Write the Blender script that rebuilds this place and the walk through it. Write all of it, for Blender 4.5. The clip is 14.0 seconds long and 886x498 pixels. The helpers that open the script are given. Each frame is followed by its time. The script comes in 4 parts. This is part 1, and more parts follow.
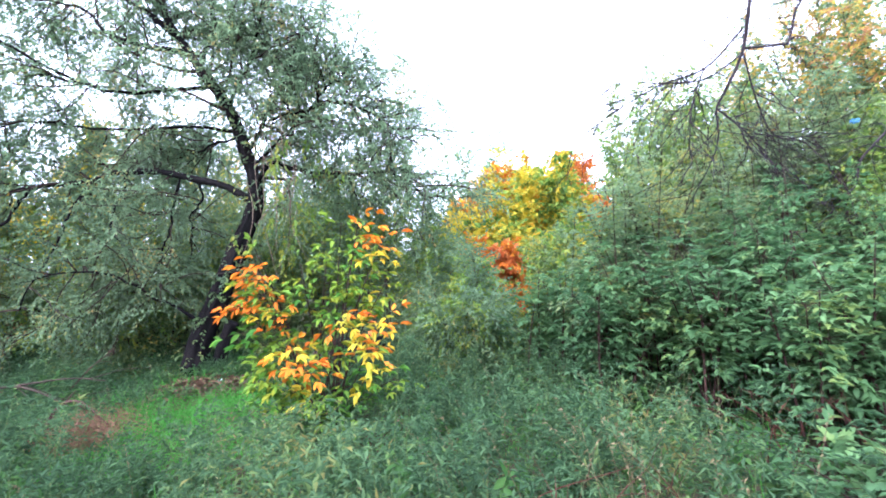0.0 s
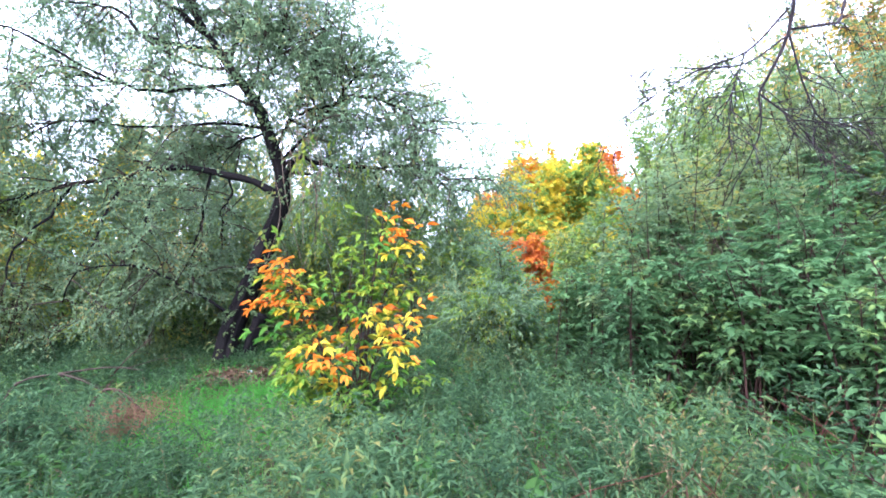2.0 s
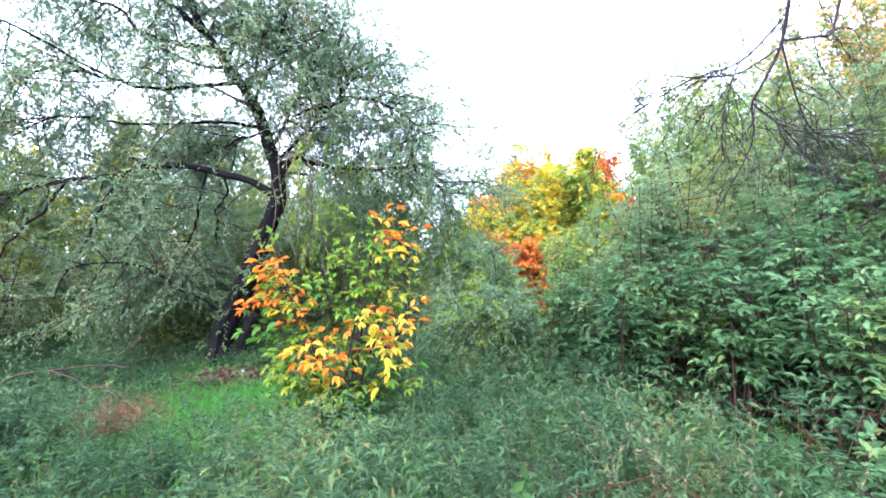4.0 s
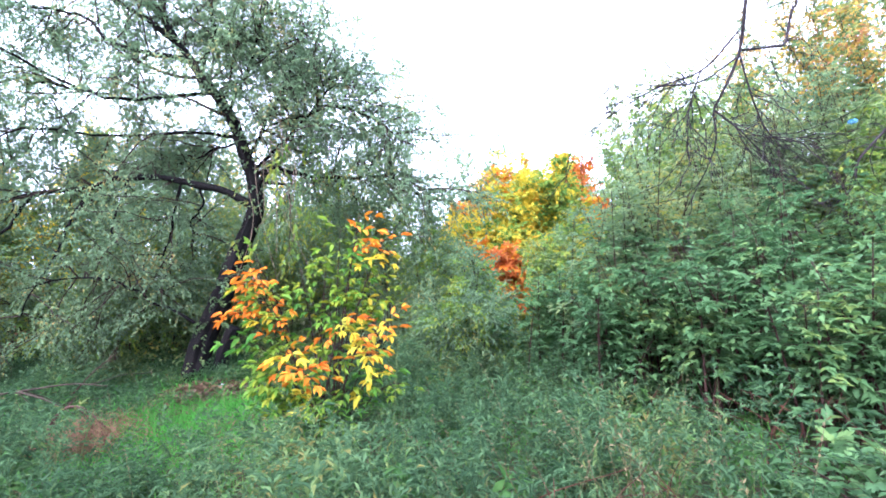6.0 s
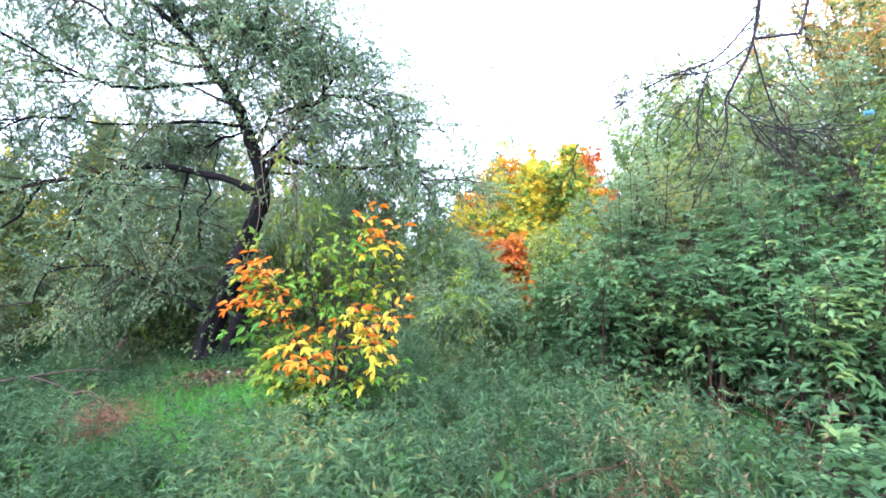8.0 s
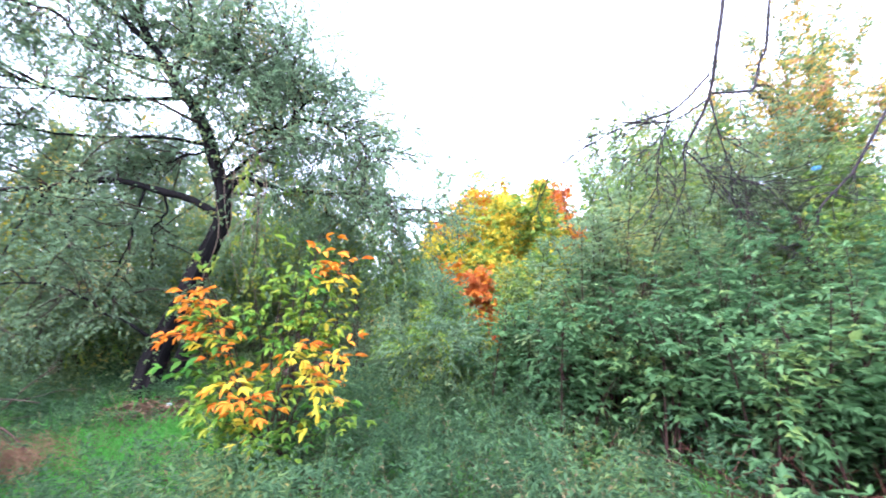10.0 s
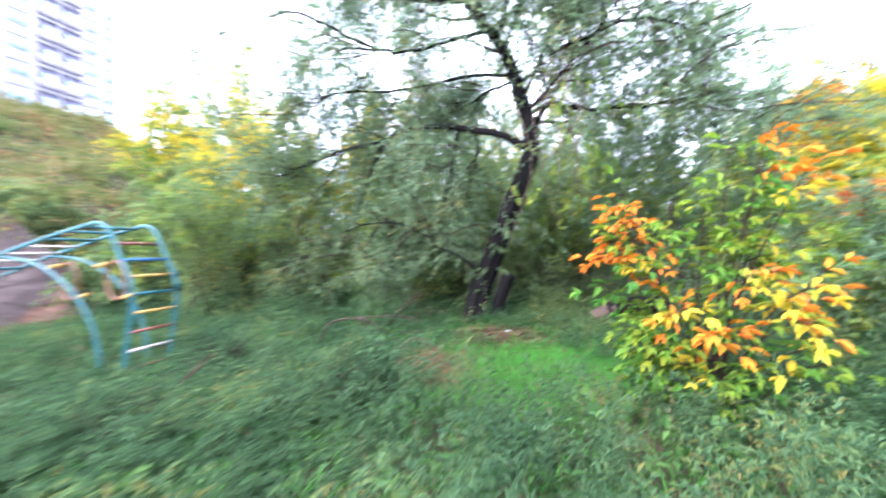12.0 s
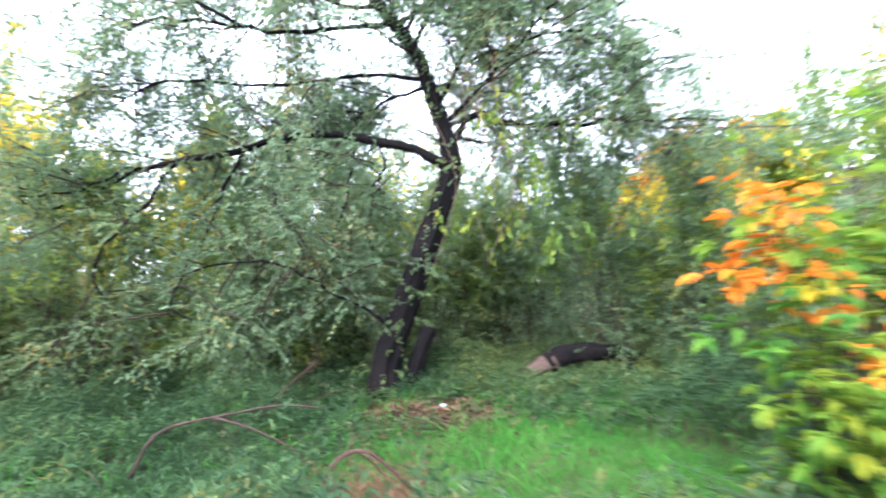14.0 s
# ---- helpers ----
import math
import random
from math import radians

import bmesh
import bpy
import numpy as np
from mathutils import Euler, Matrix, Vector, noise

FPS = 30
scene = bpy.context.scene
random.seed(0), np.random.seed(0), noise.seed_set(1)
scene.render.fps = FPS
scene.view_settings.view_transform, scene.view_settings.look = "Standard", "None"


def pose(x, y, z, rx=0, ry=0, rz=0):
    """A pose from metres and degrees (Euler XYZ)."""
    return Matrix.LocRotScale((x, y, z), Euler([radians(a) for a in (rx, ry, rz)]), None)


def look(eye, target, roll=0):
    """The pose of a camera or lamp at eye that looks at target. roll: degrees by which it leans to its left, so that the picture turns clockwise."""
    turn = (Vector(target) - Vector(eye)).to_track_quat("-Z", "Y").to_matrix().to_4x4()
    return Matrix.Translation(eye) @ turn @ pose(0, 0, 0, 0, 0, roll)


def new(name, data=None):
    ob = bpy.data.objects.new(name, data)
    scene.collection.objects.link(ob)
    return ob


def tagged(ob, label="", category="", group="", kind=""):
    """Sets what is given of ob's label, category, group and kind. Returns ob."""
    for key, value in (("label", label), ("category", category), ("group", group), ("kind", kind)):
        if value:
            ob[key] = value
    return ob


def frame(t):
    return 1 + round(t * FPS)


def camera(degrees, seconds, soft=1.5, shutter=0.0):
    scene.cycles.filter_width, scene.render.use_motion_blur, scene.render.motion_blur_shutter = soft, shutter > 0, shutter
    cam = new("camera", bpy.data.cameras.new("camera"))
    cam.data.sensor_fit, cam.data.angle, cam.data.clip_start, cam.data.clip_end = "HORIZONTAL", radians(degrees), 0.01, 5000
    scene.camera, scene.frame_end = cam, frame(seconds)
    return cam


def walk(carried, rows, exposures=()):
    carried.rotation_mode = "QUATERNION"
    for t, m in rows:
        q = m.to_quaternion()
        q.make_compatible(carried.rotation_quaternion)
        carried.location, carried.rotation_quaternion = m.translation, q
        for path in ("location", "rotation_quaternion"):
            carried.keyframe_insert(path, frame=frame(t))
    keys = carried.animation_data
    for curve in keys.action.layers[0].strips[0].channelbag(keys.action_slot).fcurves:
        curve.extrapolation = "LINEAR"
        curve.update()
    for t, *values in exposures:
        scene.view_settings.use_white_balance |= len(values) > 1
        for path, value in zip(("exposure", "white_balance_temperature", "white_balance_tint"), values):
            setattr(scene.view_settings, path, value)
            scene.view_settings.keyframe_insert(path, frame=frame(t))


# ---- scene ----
# ---- camera and walk ----
cam = camera(92.9, 14.0, soft=1.8, shutter=0.6)
PATH = [
    (0, (0.131, 0.101, 1.454), (0.072, 2.092, 1.632), -3.2),
    (0.5, (0.115, 0.129, 1.447), (0.002, 2.12, 1.603), -2.5),
    (1, (0.11, 0.136, 1.447), (-0.029, 2.125, 1.599), -1.9),
    (1.5, (0.103, 0.153, 1.452), (-0.048, 2.142, 1.603), -2.3),
    (2, (0.101, 0.16, 1.447), (-0.07, 2.146, 1.607), -2.9),
    (4.5, (0.129, 0.132, 1.455), (-0.021, 2.119, 1.632), -1.9),
    (5, (0.136, 0.098, 1.462), (0.035, 2.084, 1.671), -3.3),
    (5.5, (0.146, 0.089, 1.457), (0.077, 2.077, 1.668), -3.6),
    (6, (0.15, 0.09, 1.45), (0.087, 2.079, 1.644), -3.6),
    (6.5, (0.14, 0.079, 1.45), (0.074, 2.069, 1.635), -2.7),
    (7, (0.13, 0.1, 1.444), (0.048, 2.091, 1.618), -2.6),
    (9.3, (0.293, 0.111, 1.455), (0.19, 2.103, 1.598), -3.4),
    (9.5, (0.311, 0.141, 1.449), (0.229, 2.133, 1.603), -3.1),
    (10, (0.323, 0.211, 1.554), (0.349, 2.193, 1.823), -1.0),
    (10.2, (0.164, 0.11, 1.547), (0.254, 2.09, 1.813), -1.5),
    (10.3, (0.056, 0.06, 1.544), (0.069, 2.043, 1.804), -3.0),
    (10.5, (-0.227, -0.022, 1.503), (-0.613, 1.926, 1.742), -2.7),
    (10.6, (-0.271, -0.052, 1.486), (-1.006, 1.794, 1.715), -1.6),
    (11, (-0.539, -0.174, 1.451), (-1.86, 1.317, 1.628), -2.2),
    (11.3, (-0.7, -0.135, 1.42), (-2.193, 1.192, 1.527), -3.2),
    (11.5, (-0.817, -0.069, 1.404), (-2.251, 1.324, 1.445), -3.0),
    (12, (-1.414, 0.463, 1.408), (-2.353, 2.229, 1.435), -1.5),
    (12.5, (-1.77, 0.698, 1.428), (-2.201, 2.646, 1.566), -0.8),
    (13, (-2.288, 0.921, 1.446), (-2.323, 2.907, 1.682), -2.4),
    (13.5, (-2.634, 1.328, 1.365), (-2.625, 3.313, 1.612), -3.8),
    (14, (-2.95, 1.84, 1.332), (-3.168, 3.812, 1.585), -4.2),
]
walk(cam, [(t, look(eye, target, roll)) for t, eye, target, roll in PATH], exposures=[(0, 3.18, 5550, 18), (2, 3.28, 5550, 18), (5, 3.34, 5550, 18), (7, 3.24, 5550, 18), (9.5, 3.36, 5550, 18), (10.5, 3.14, 5600, 18), (11.2, 3.0, 5700, 17), (12.3, 3.58, 5800, 15), (13.5, 3.56, 5800, 15), (14, 3.42, 5900, 14)])

# ---- light: a bright, thinly veiled sky and a soft low sun ----
world = bpy.data.worlds.new("sky")
scene.world = world
world.use_nodes = True
wn = world.node_tree
sky = wn.nodes.new("ShaderNodeTexSky")
sky.sky_type = "NISHITA"
sky.sun_disc = False
sky.sun_elevation, sky.sun_rotation = radians(46), radians(205)
sky.air_density, sky.dust_density, sky.ozone_density = 1.0, 6.0, 1.0
veil = wn.nodes.new("ShaderNodeMixRGB")
veil.inputs["Fac"].default_value = 0.6
veil.inputs["Color2"].default_value = (10.0, 10.2, 11.6, 1)
wn.links.new(sky.outputs["Color"], veil.inputs["Color1"])
wn.links.new(veil.outputs["Color"], wn.nodes["Background"].inputs["Color"])
wn.nodes["Background"].inputs["Strength"].default_value = 0.1

sun = new("sun", bpy.data.lights.new("sun", "SUN"))
sun.data.energy, sun.data.angle, sun.data.color = 0.6, radians(50), (1.0, 0.98, 0.96)
sun.matrix_world = look((-3.0, -6.5, 7.5), (0, 0, 0))

# ---- helpers of this scene ----
rng = np.random.default_rng(7)
UP = np.array([0.0, 0.0, 1.0])


def unit(v):
    return v / np.maximum(np.linalg.norm(v, axis=-1, keepdims=True), 1e-9)


def rnd(*shape):
    return rng.normal(size=(*shape, 3))


def smooth(a, b, x):
    t = np.clip((np.asarray(x, float) - a) / (b - a), 0, 1)
    return t * t * (3 - 2 * t)


def curve(points, n=14):
    """A smooth line of n points through a few given ones."""
    p = np.array(points, float)
    p = np.concatenate([2 * p[:1] - p[1:2], p, 2 * p[-1:] - p[-2:-1]])
    out = []
    for u in np.linspace(0, len(p) - 3 - 1e-6, n):
        k, f = int(u), u - int(u)
        a, b, c, d = p[k:k + 4]
        out.append(0.5 * (2 * b + (c - a) * f + (2 * a - 5 * b + 4 * c - d) * f * f + (3 * b - a - 3 * c + d) * f**3))
    return np.array(out)


class Mesher:
    """Gathers vertices and faces and makes one mesh of them."""

    def __init__(self):
        self.verts, self.faces, self.count = [], [], 0

    def add(self, verts, faces):
        verts = np.asarray(verts, float).reshape(-1, 3)
        self.verts.append(verts)
        self.faces.append(np.asarray(faces, int) + self.count)
        self.count += len(verts)

    def tubes(self, paths, radii, sides=3):
        """Tapered tubes: paths (T, n, 3), radii (T, n)."""
        paths = np.asarray(paths, float)
        if paths.ndim == 2:
            paths = paths[None]
        t, n, _ = paths.shape
        radii = np.broadcast_to(np.asarray(radii, float), (t, n))
        tan = unit(np.gradient(paths, axis=1))
        mean = unit(tan.mean(1))
        ref = np.where(np.abs(mean[:, 2:3]) > 0.8, np.array([[1.0, 0.2, 0]]), UP[None])
        a = unit(np.cross(tan, ref[:, None]))
        b = np.cross(tan, a)
        ang = np.arange(sides) * 2 * np.pi / sides
        ring = paths[:, :, None] + radii[..., None, None] * (a[:, :, None] * np.cos(ang)[:, None] + b[:, :, None] * np.sin(ang)[:, None])
        i = np.arange(t)[:, None, None] * n * sides + np.arange(n - 1)[None, :, None] * sides
        j = np.arange(sides)[None, None]
        k = (j + 1) % sides
        quads = np.stack([i + j, i + k, i + sides + k, i + sides + j], -1).reshape(-1, 4)
        self.add(ring, quads)
        if sides > 3:
            for m in range(t):
                last = self.count - t * n * sides + m * n * sides
                self.faces.append(np.array([[last + s for s in range(sides)][::-1]]))
                self.faces.append(np.array([[last + (n - 1) * sides + s for s in range(sides)]]))

    def furrowed(self, path, radii, sides=30, depth=0.07):
        """A trunk with ridges, knots and an uneven section."""
        path, n = np.asarray(path, float), len(path)
        tan = unit(np.gradient(path, axis=0))
        a = unit(np.cross(tan, np.array([0.3, 1.0, 0.1])))
        b = np.cross(tan, a)
        th = np.arange(sides) * 2 * np.pi / sides
        z = np.linspace(0, n * 0.35, n)[:, None]
        bulge = 1 + 0.05 * np.sin(2 * th + z) + depth * np.sin(7 * th + 1.3 * np.sin(z)) * 0.7 + depth * 0.6 * np.sin(11 * th - 0.8 * z) + 0.03 * rng.normal(size=(n, sides))
        r = np.asarray(radii, float)[:, None] * bulge
        ring = path[:, None] + r[..., None] * (a[:, None] * np.cos(th)[:, None] + b[:, None] * np.sin(th)[:, None])
        i, j = np.arange(n - 1)[:, None] * sides, np.arange(sides)[None]
        k = (j + 1) % sides
        self.add(ring, np.stack([i + j, i + k, i + sides + k, i + sides + j], -1).reshape(-1, 4))
        last = self.count - n * sides
        self.faces.append(np.array([[last + (n - 1) * sides + q for q in range(sides)]]))

    def leaves(self, p, d, size, ratio=0.35, shape="kite", fold=0.12, level=0.6):
        """Folded leaves at p along d."""
        n = len(p)
        d = unit(d)
        size = np.broadcast_to(np.asarray(size, float), (n,))[:, None]
        s = unit(np.cross(d, UP + level * rnd(n)))
        up = np.cross(s, d)
        lift, half = up * size * fold, s * size * ratio / 2
        tip = p + d * size - up * size * fold * 1.3
        if shape == "kite":
            v = np.stack([p, p + d * size * 0.42 + half + lift, tip, p + d * size * 0.42 - half + lift], 1)
            f = np.array([[0, 1, 2], [0, 2, 3]])
        elif shape == "ovate":
            v = np.stack([p, p + d * size * 0.28 + half + lift, p + d * size * 0.66 + half * 0.72 + lift * 0.8, tip,
                          p + d * size * 0.66 - half * 0.72 + lift * 0.8, p + d * size * 0.28 - half + lift], 1)
            f = np.array([[0, 1, 2, 3], [0, 3, 4, 5]])
        elif shape == "toothed":
            rim = [(0.2, 0.75), (0.36, 1.0), (0.44, 0.62), (0.62, 0.72), (0.68, 0.4)]
            one = [p + d * size * t + half * w + lift * (1 - t) for t, w in rim]
            two = [p + d * size * t - half * w + lift * (1 - t) for t, w in rim[::-1]]
            v = np.stack([p, *one, tip, *two], 1)
            f = np.array([[0, 1, 2, 3, 4, 5, 6], [0, 6, 7, 8, 9, 10, 11]])
        else:
            v = np.stack([p - half * 0.35, p + half * 0.35, p + d * size * 0.5 + half * 0.3, tip, p + d * size * 0.5 - half * 0.3], 1)
            f = np.array([[0, 1, 2, 4]]), np.array([[4, 2, 3]])
            base = (np.arange(n) * 5)[:, None, None]
            start = self.count
            self.add(v, (f[0][None] + base).reshape(-1, 4))
            self.faces.append((f[1][None] + base).reshape(-1, 3) + start)
            return
        base = (np.arange(n) * v.shape[1])[:, None, None]
        self.add(v, (f[None] + base).reshape(-1, f.shape[1]))

    def compound(self, p, d, size, pairs=3, leaflet=0.5, ratio=0.4, shape="kite", spread=0.9, hang=0.08):
        """Pinnate leaves: pairs of leaflets along a rachis, and one at its end."""
        n = len(p)
        d = unit(d)
        size = np.broadcast_to(np.asarray(size, float), (n,))[:, None]
        s = unit(np.cross(d, UP + 0.4 * rnd(n)))
        for j in range(pairs):
            t = 0.3 + 0.6 * j / max(pairs - 1, 1)
            q = p + d * size * t - UP * size * hang * t * t
            for side in (-1, 1):
                dd = d * 0.75 + s * side * spread + 0.15 * rnd(n) - UP * hang
                self.leaves(q, dd, size[:, 0] * leaflet * (1.05 - 0.35 * t), ratio, shape, level=0.25)
        self.leaves(p + d * size * 0.8 - UP * size * hang * 0.7, d - UP * hang * 1.5 + 0.1 * rnd(n), size[:, 0] * leaflet * 1.1, ratio, shape, level=0.25)

    def mesh(self, name):
        v = np.concatenate(self.verts)
        me = bpy.data.meshes.new(name)
        me.vertices.add(len(v))
        me.vertices.foreach_set("co", v.astype(np.float32).ravel())
        sizes = np.concatenate([np.full(len(f), f.shape[1]) for f in self.faces])
        loops = np.concatenate([f.ravel() for f in self.faces])
        me.loops.add(len(loops))
        me.loops.foreach_set("vertex_index", loops.astype(np.int32))
        me.polygons.add(len(sizes))
        me.polygons.foreach_set("loop_start", np.concatenate([[0], np.cumsum(sizes)[:-1]]).astype(np.int32))
        me.update(calc_edges=True)
        return me

    def box(self, c, half, turn=None):
        """A plain block with eight corners."""
        v = np.array([[x, y, z] for z in (-1, 1) for y in (-1, 1) for x in (-1, 1)], float) * half
        if turn is not None:
            v = v @ np.array(turn).T
        self.add(v + c, [[0, 2, 3, 1], [4, 5, 7, 6], [0, 1, 5, 4], [2, 6, 7, 3], [0, 4, 6, 2], [1, 3, 7, 5]])


def part(name, m, material, parent, label="", flat=True, kind=""):
    """One mesh object under a thing or a part, from a Mesher, a mesh or a bmesh."""
    if isinstance(m, Mesher):
        me = m.mesh(name)
    elif isinstance(m, bmesh.types.BMesh):
        me = bpy.data.meshes.new(name)
        m.to_mesh(me)
        m.free()
    else:
        me = m
    if not me.materials:
        me.materials.append(material)
    if not flat:
        me.polygons.foreach_set("use_smooth", [True] * len(me.polygons))
    ob = new(name, me)
    if parent is not None:
        ob.parent = parent
        ob.matrix_parent_inverse = parent.matrix_basis.inverted()
    if label or kind:
        tagged(ob, label=label, kind=kind)
    return ob


def thing(name, x, y, z, label, category, group=""):
    ob = new(name)
    ob.empty_display_size = 0.1
    ob.matrix_basis = pose(x, y, z)
    return tagged(ob, label=label, category=category, group=group)


def stuff(name, m, material, label, category):
    ob = part(name, m, material, None)
    return tagged(ob, label=label, category=category, kind="stuff")


def twigs(wood, leaf, s, d, length, droop=0.3, k=12, size=0.06, ratio=0.35, r=0.004, ang=0.75, hang=0.25, shape="kite", start=0.15, wild=0.3, pairs=0, leaflet=0.5, sides=3, bare=1):
    """Thin drooping twigs with leaves on both sides."""
    n = len(s)
    if n == 0:
        return
    d = unit(np.asarray(d, float))
    length = np.broadcast_to(np.asarray(length, float), (n,))

    def along(t):
        q = s[:, None] + d[:, None] * (length[:, None] * t)[..., None]
        q[..., 2] -= (droop * length)[:, None] * t**2
        return q
    if wood is not None:
        tt = np.tile(np.linspace(0, 1, 3), (n, 1))
        wood.tubes(along(tt)[::bare], (r * (1 - 0.75 * tt))[::bare], sides)
    if leaf is None or k == 0:
        return
    ti = start + (1 - start) * (np.arange(k) + rng.random((n, k))) / k
    pos = along(ti)
    tan = np.repeat(d[:, None], k, 1)
    tan[..., 2] -= 2 * droop * ti
    tan = unit(tan)
    side = unit(np.cross(tan, UP) + 0.5 * rnd(n, k)) * np.where(np.arange(k) % 2, 1, -1)[None, :, None]
    dd = tan * np.cos(ang) + side * np.sin(ang) + wild * rnd(n, k) - hang * UP
    sz = size * (0.65 + 0.7 * rng.random(n * k))
    if pairs:
        leaf.compound(pos.reshape(-1, 3), dd.reshape(-1, 3), sz, pairs, leaflet, ratio, shape)
    else:
        leaf.leaves(pos.reshape(-1, 3), dd.reshape(-1, 3), sz, ratio, shape)


def branch(start, way, length, droop=0.2, wander=0.12, n=8):
    """One wandering branch as a line of points."""
    p, d, out = np.array(start, float), unit(np.array(way, float)), [np.array(start, float)]
    for _ in range(n - 1):
        d = unit(d + wander * rng.normal(size=3) - UP * droop / n)
        p = p + d * length / (n - 1)
        out.append(p)
    return np.array(out)


def pick(path, n, lo=0.2, hi=1.0):
    """n points on a line and the line's way there."""
    u = (lo + (hi - lo) * rng.random(n)) * (len(path) - 1 - 1e-6)
    k, f = u.astype(int), (u - u.astype(int))[:, None]
    return path[k] * (1 - f) + path[k + 1] * f, unit(path[k + 1] - path[k]), u / (len(path) - 1)


# ---- ground heights ----
CLIFF = np.array([-15.3, 5.15])
ALONG, BACK = np.array([-0.558, -0.829]), np.array([-0.829, 0.558])


def ground(x, y):
    x, y = np.asarray(x, float), np.asarray(y, float)
    z = 0.05 * np.sin(1.3 * x + 0.4) * np.sin(1.1 * y) + 0.03 * np.sin(3.1 * x - 1.7 * y)
    z = z + 0.15 * smooth(3, 8, y) - 0.12 * smooth(-4, -8, x) * smooth(6, 3, y)
    z = z + 0.34 * np.maximum(0, x - 2.6) * smooth(2.5, 6, y) * smooth(30, 12, x)
    z = z + 2.2 * smooth(10, 20, y) * smooth(-4, 4, x)
    w = (x - CLIFF[0]) * ALONG[0] + (y - CLIFF[1]) * ALONG[1]
    s = (x - CLIFF[0]) * BACK[0] + (y - CLIFF[1]) * BACK[1]
    wide = smooth(-16, 1, w) * smooth(45, 25, w)
    steep = smooth(0.2, 1.0, s) * 2.9
    rise = 0.42 * np.clip(s - 1.0, 0, 11) * (1 + 0.06 * np.clip(w, -4, 16))
    return z + wide * (steep + rise + 0.25 * np.sin(0.9 * w + 0.5 * s) * smooth(1.5, 4, s))


# ---- materials ----
def material(name, rough=0.8):
    m = bpy.data.materials.new(name)
    m.use_nodes = True
    t = m.node_tree
    b = t.nodes["Principled BSDF"]
    b.inputs["Roughness"].default_value = rough
    b.inputs["Specular IOR Level"].default_value = 0.5 if rough < 0.6 else 0.12
    return m, t, b


def ramp(t, source, stops):
    r = t.nodes.new("ShaderNodeValToRGB")
    while len(r.color_ramp.elements) < len(stops):
        r.color_ramp.elements.new(0.5)
    for e, (at, col) in zip(r.color_ramp.elements, stops):
        e.position, e.color = at, (*col, 1)
    t.links.new(source, r.inputs["Fac"])
    return r.outputs["Color"]


def noise_node(t, scale, detail=4, rough=0.6, space="Object", stretch=None):
    co = t.nodes.new("ShaderNodeTexCoord")
    n = t.nodes.new("ShaderNodeTexNoise")
    n.inputs["Scale"].default_value, n.inputs["Detail"].default_value, n.inputs["Roughness"].default_value = scale, detail, rough
    source = co.outputs[space]
    if stretch:
        mp = t.nodes.new("ShaderNodeMapping")
        mp.inputs["Scale"].default_value = stretch
        t.links.new(source, mp.inputs["Vector"])
        source = mp.outputs["Vector"]
    t.links.new(source, n.inputs["Vector"])
    return n.outputs["Fac"]


def bump(t, b, height, strength=0.5, distance=0.01):
    n = t.nodes.new("ShaderNodeBump")
    n.inputs["Strength"].default_value, n.inputs["Distance"].default_value = strength, distance
    t.links.new(height, n.inputs["Height"])
    t.links.new(n.outputs["Normal"], b.inputs["Normal"])


def mix(t, a, b, fac, kind="MIX"):
    n = t.nodes.new("ShaderNodeMixRGB")
    n.blend_type = kind
    for key, v in (("Fac", fac), ("Color1", a), ("Color2", b)):
        if isinstance(v, (int, float)):
            n.inputs[key].default_value = v
        elif isinstance(v, tuple):
            n.inputs[key].default_value = (*v, 1)
        else:
            t.links.new(v, n.inputs[key])
    return n.outputs["Color"]


def leaf_material(name, stops, through_light=0.35, rough=0.6, patch=1.2, gloss=0.18):
    """Leaves that differ one by one, drift over the plant and let light through."""
    m, t, b = material(name, rough)
    geo = t.nodes.new("ShaderNodeNewGeometry")
    drift = noise_node(t, patch, 2)
    add = t.nodes.new("ShaderNodeMath")
    add.operation = "MULTIPLY_ADD"
    add.inputs[1].default_value = 0.62
    t.links.new(geo.outputs["Random Per Island"], add.inputs[0])
    half = t.nodes.new("ShaderNodeMath")
    half.operation = "MULTIPLY_ADD"
    half.inputs[1].default_value, half.inputs[2].default_value = 1.6, -0.6
    t.links.new(drift, half.inputs[0])
    t.links.new(half.outputs[0], add.inputs[2])
    col = ramp(t, add.outputs[0], stops)
    fine = noise_node(t, 60, 2)
    col = mix(t, col, ramp(t, fine, [(0.3, (0.72, 0.72, 0.72)), (0.7, (1, 1, 1))]), 0.6, "MULTIPLY")
    t.links.new(col, b.inputs["Base Color"])
    b.inputs["Specular IOR Level"].default_value = gloss
    tr = t.nodes.new("ShaderNodeBsdfTranslucent")
    t.links.new(col, tr.inputs["Color"])
    mx = t.nodes.new("ShaderNodeMixShader")
    mx.inputs["Fac"].default_value = through_light
    t.links.new(b.outputs[0], mx.inputs[1])
    t.links.new(tr.outputs[0], mx.inputs[2])
    t.links.new(mx.outputs[0], t.nodes["Material Output"].inputs["Surface"])
    return m


def rough_material(name, stops, scale, rough=0.85, relief=0.6, distance=0.02, stretch=None, fine=None):
    m, t, b = material(name, rough)
    n = noise_node(t, scale, 6, 0.65, stretch=stretch)
    col = ramp(t, n, stops)
    f = noise_node(t, fine or scale * 9, 4, 0.7, stretch=stretch)
    col = mix(t, col, ramp(t, f, [(0.3, (0.6, 0.6, 0.6)), (0.7, (1.05, 1.05, 1.05))]), 0.7, "MULTIPLY")
    t.links.new(col, b.inputs["Base Color"])
    bump(t, b, mix(t, n, f, 0.5), relief, distance)
    return m


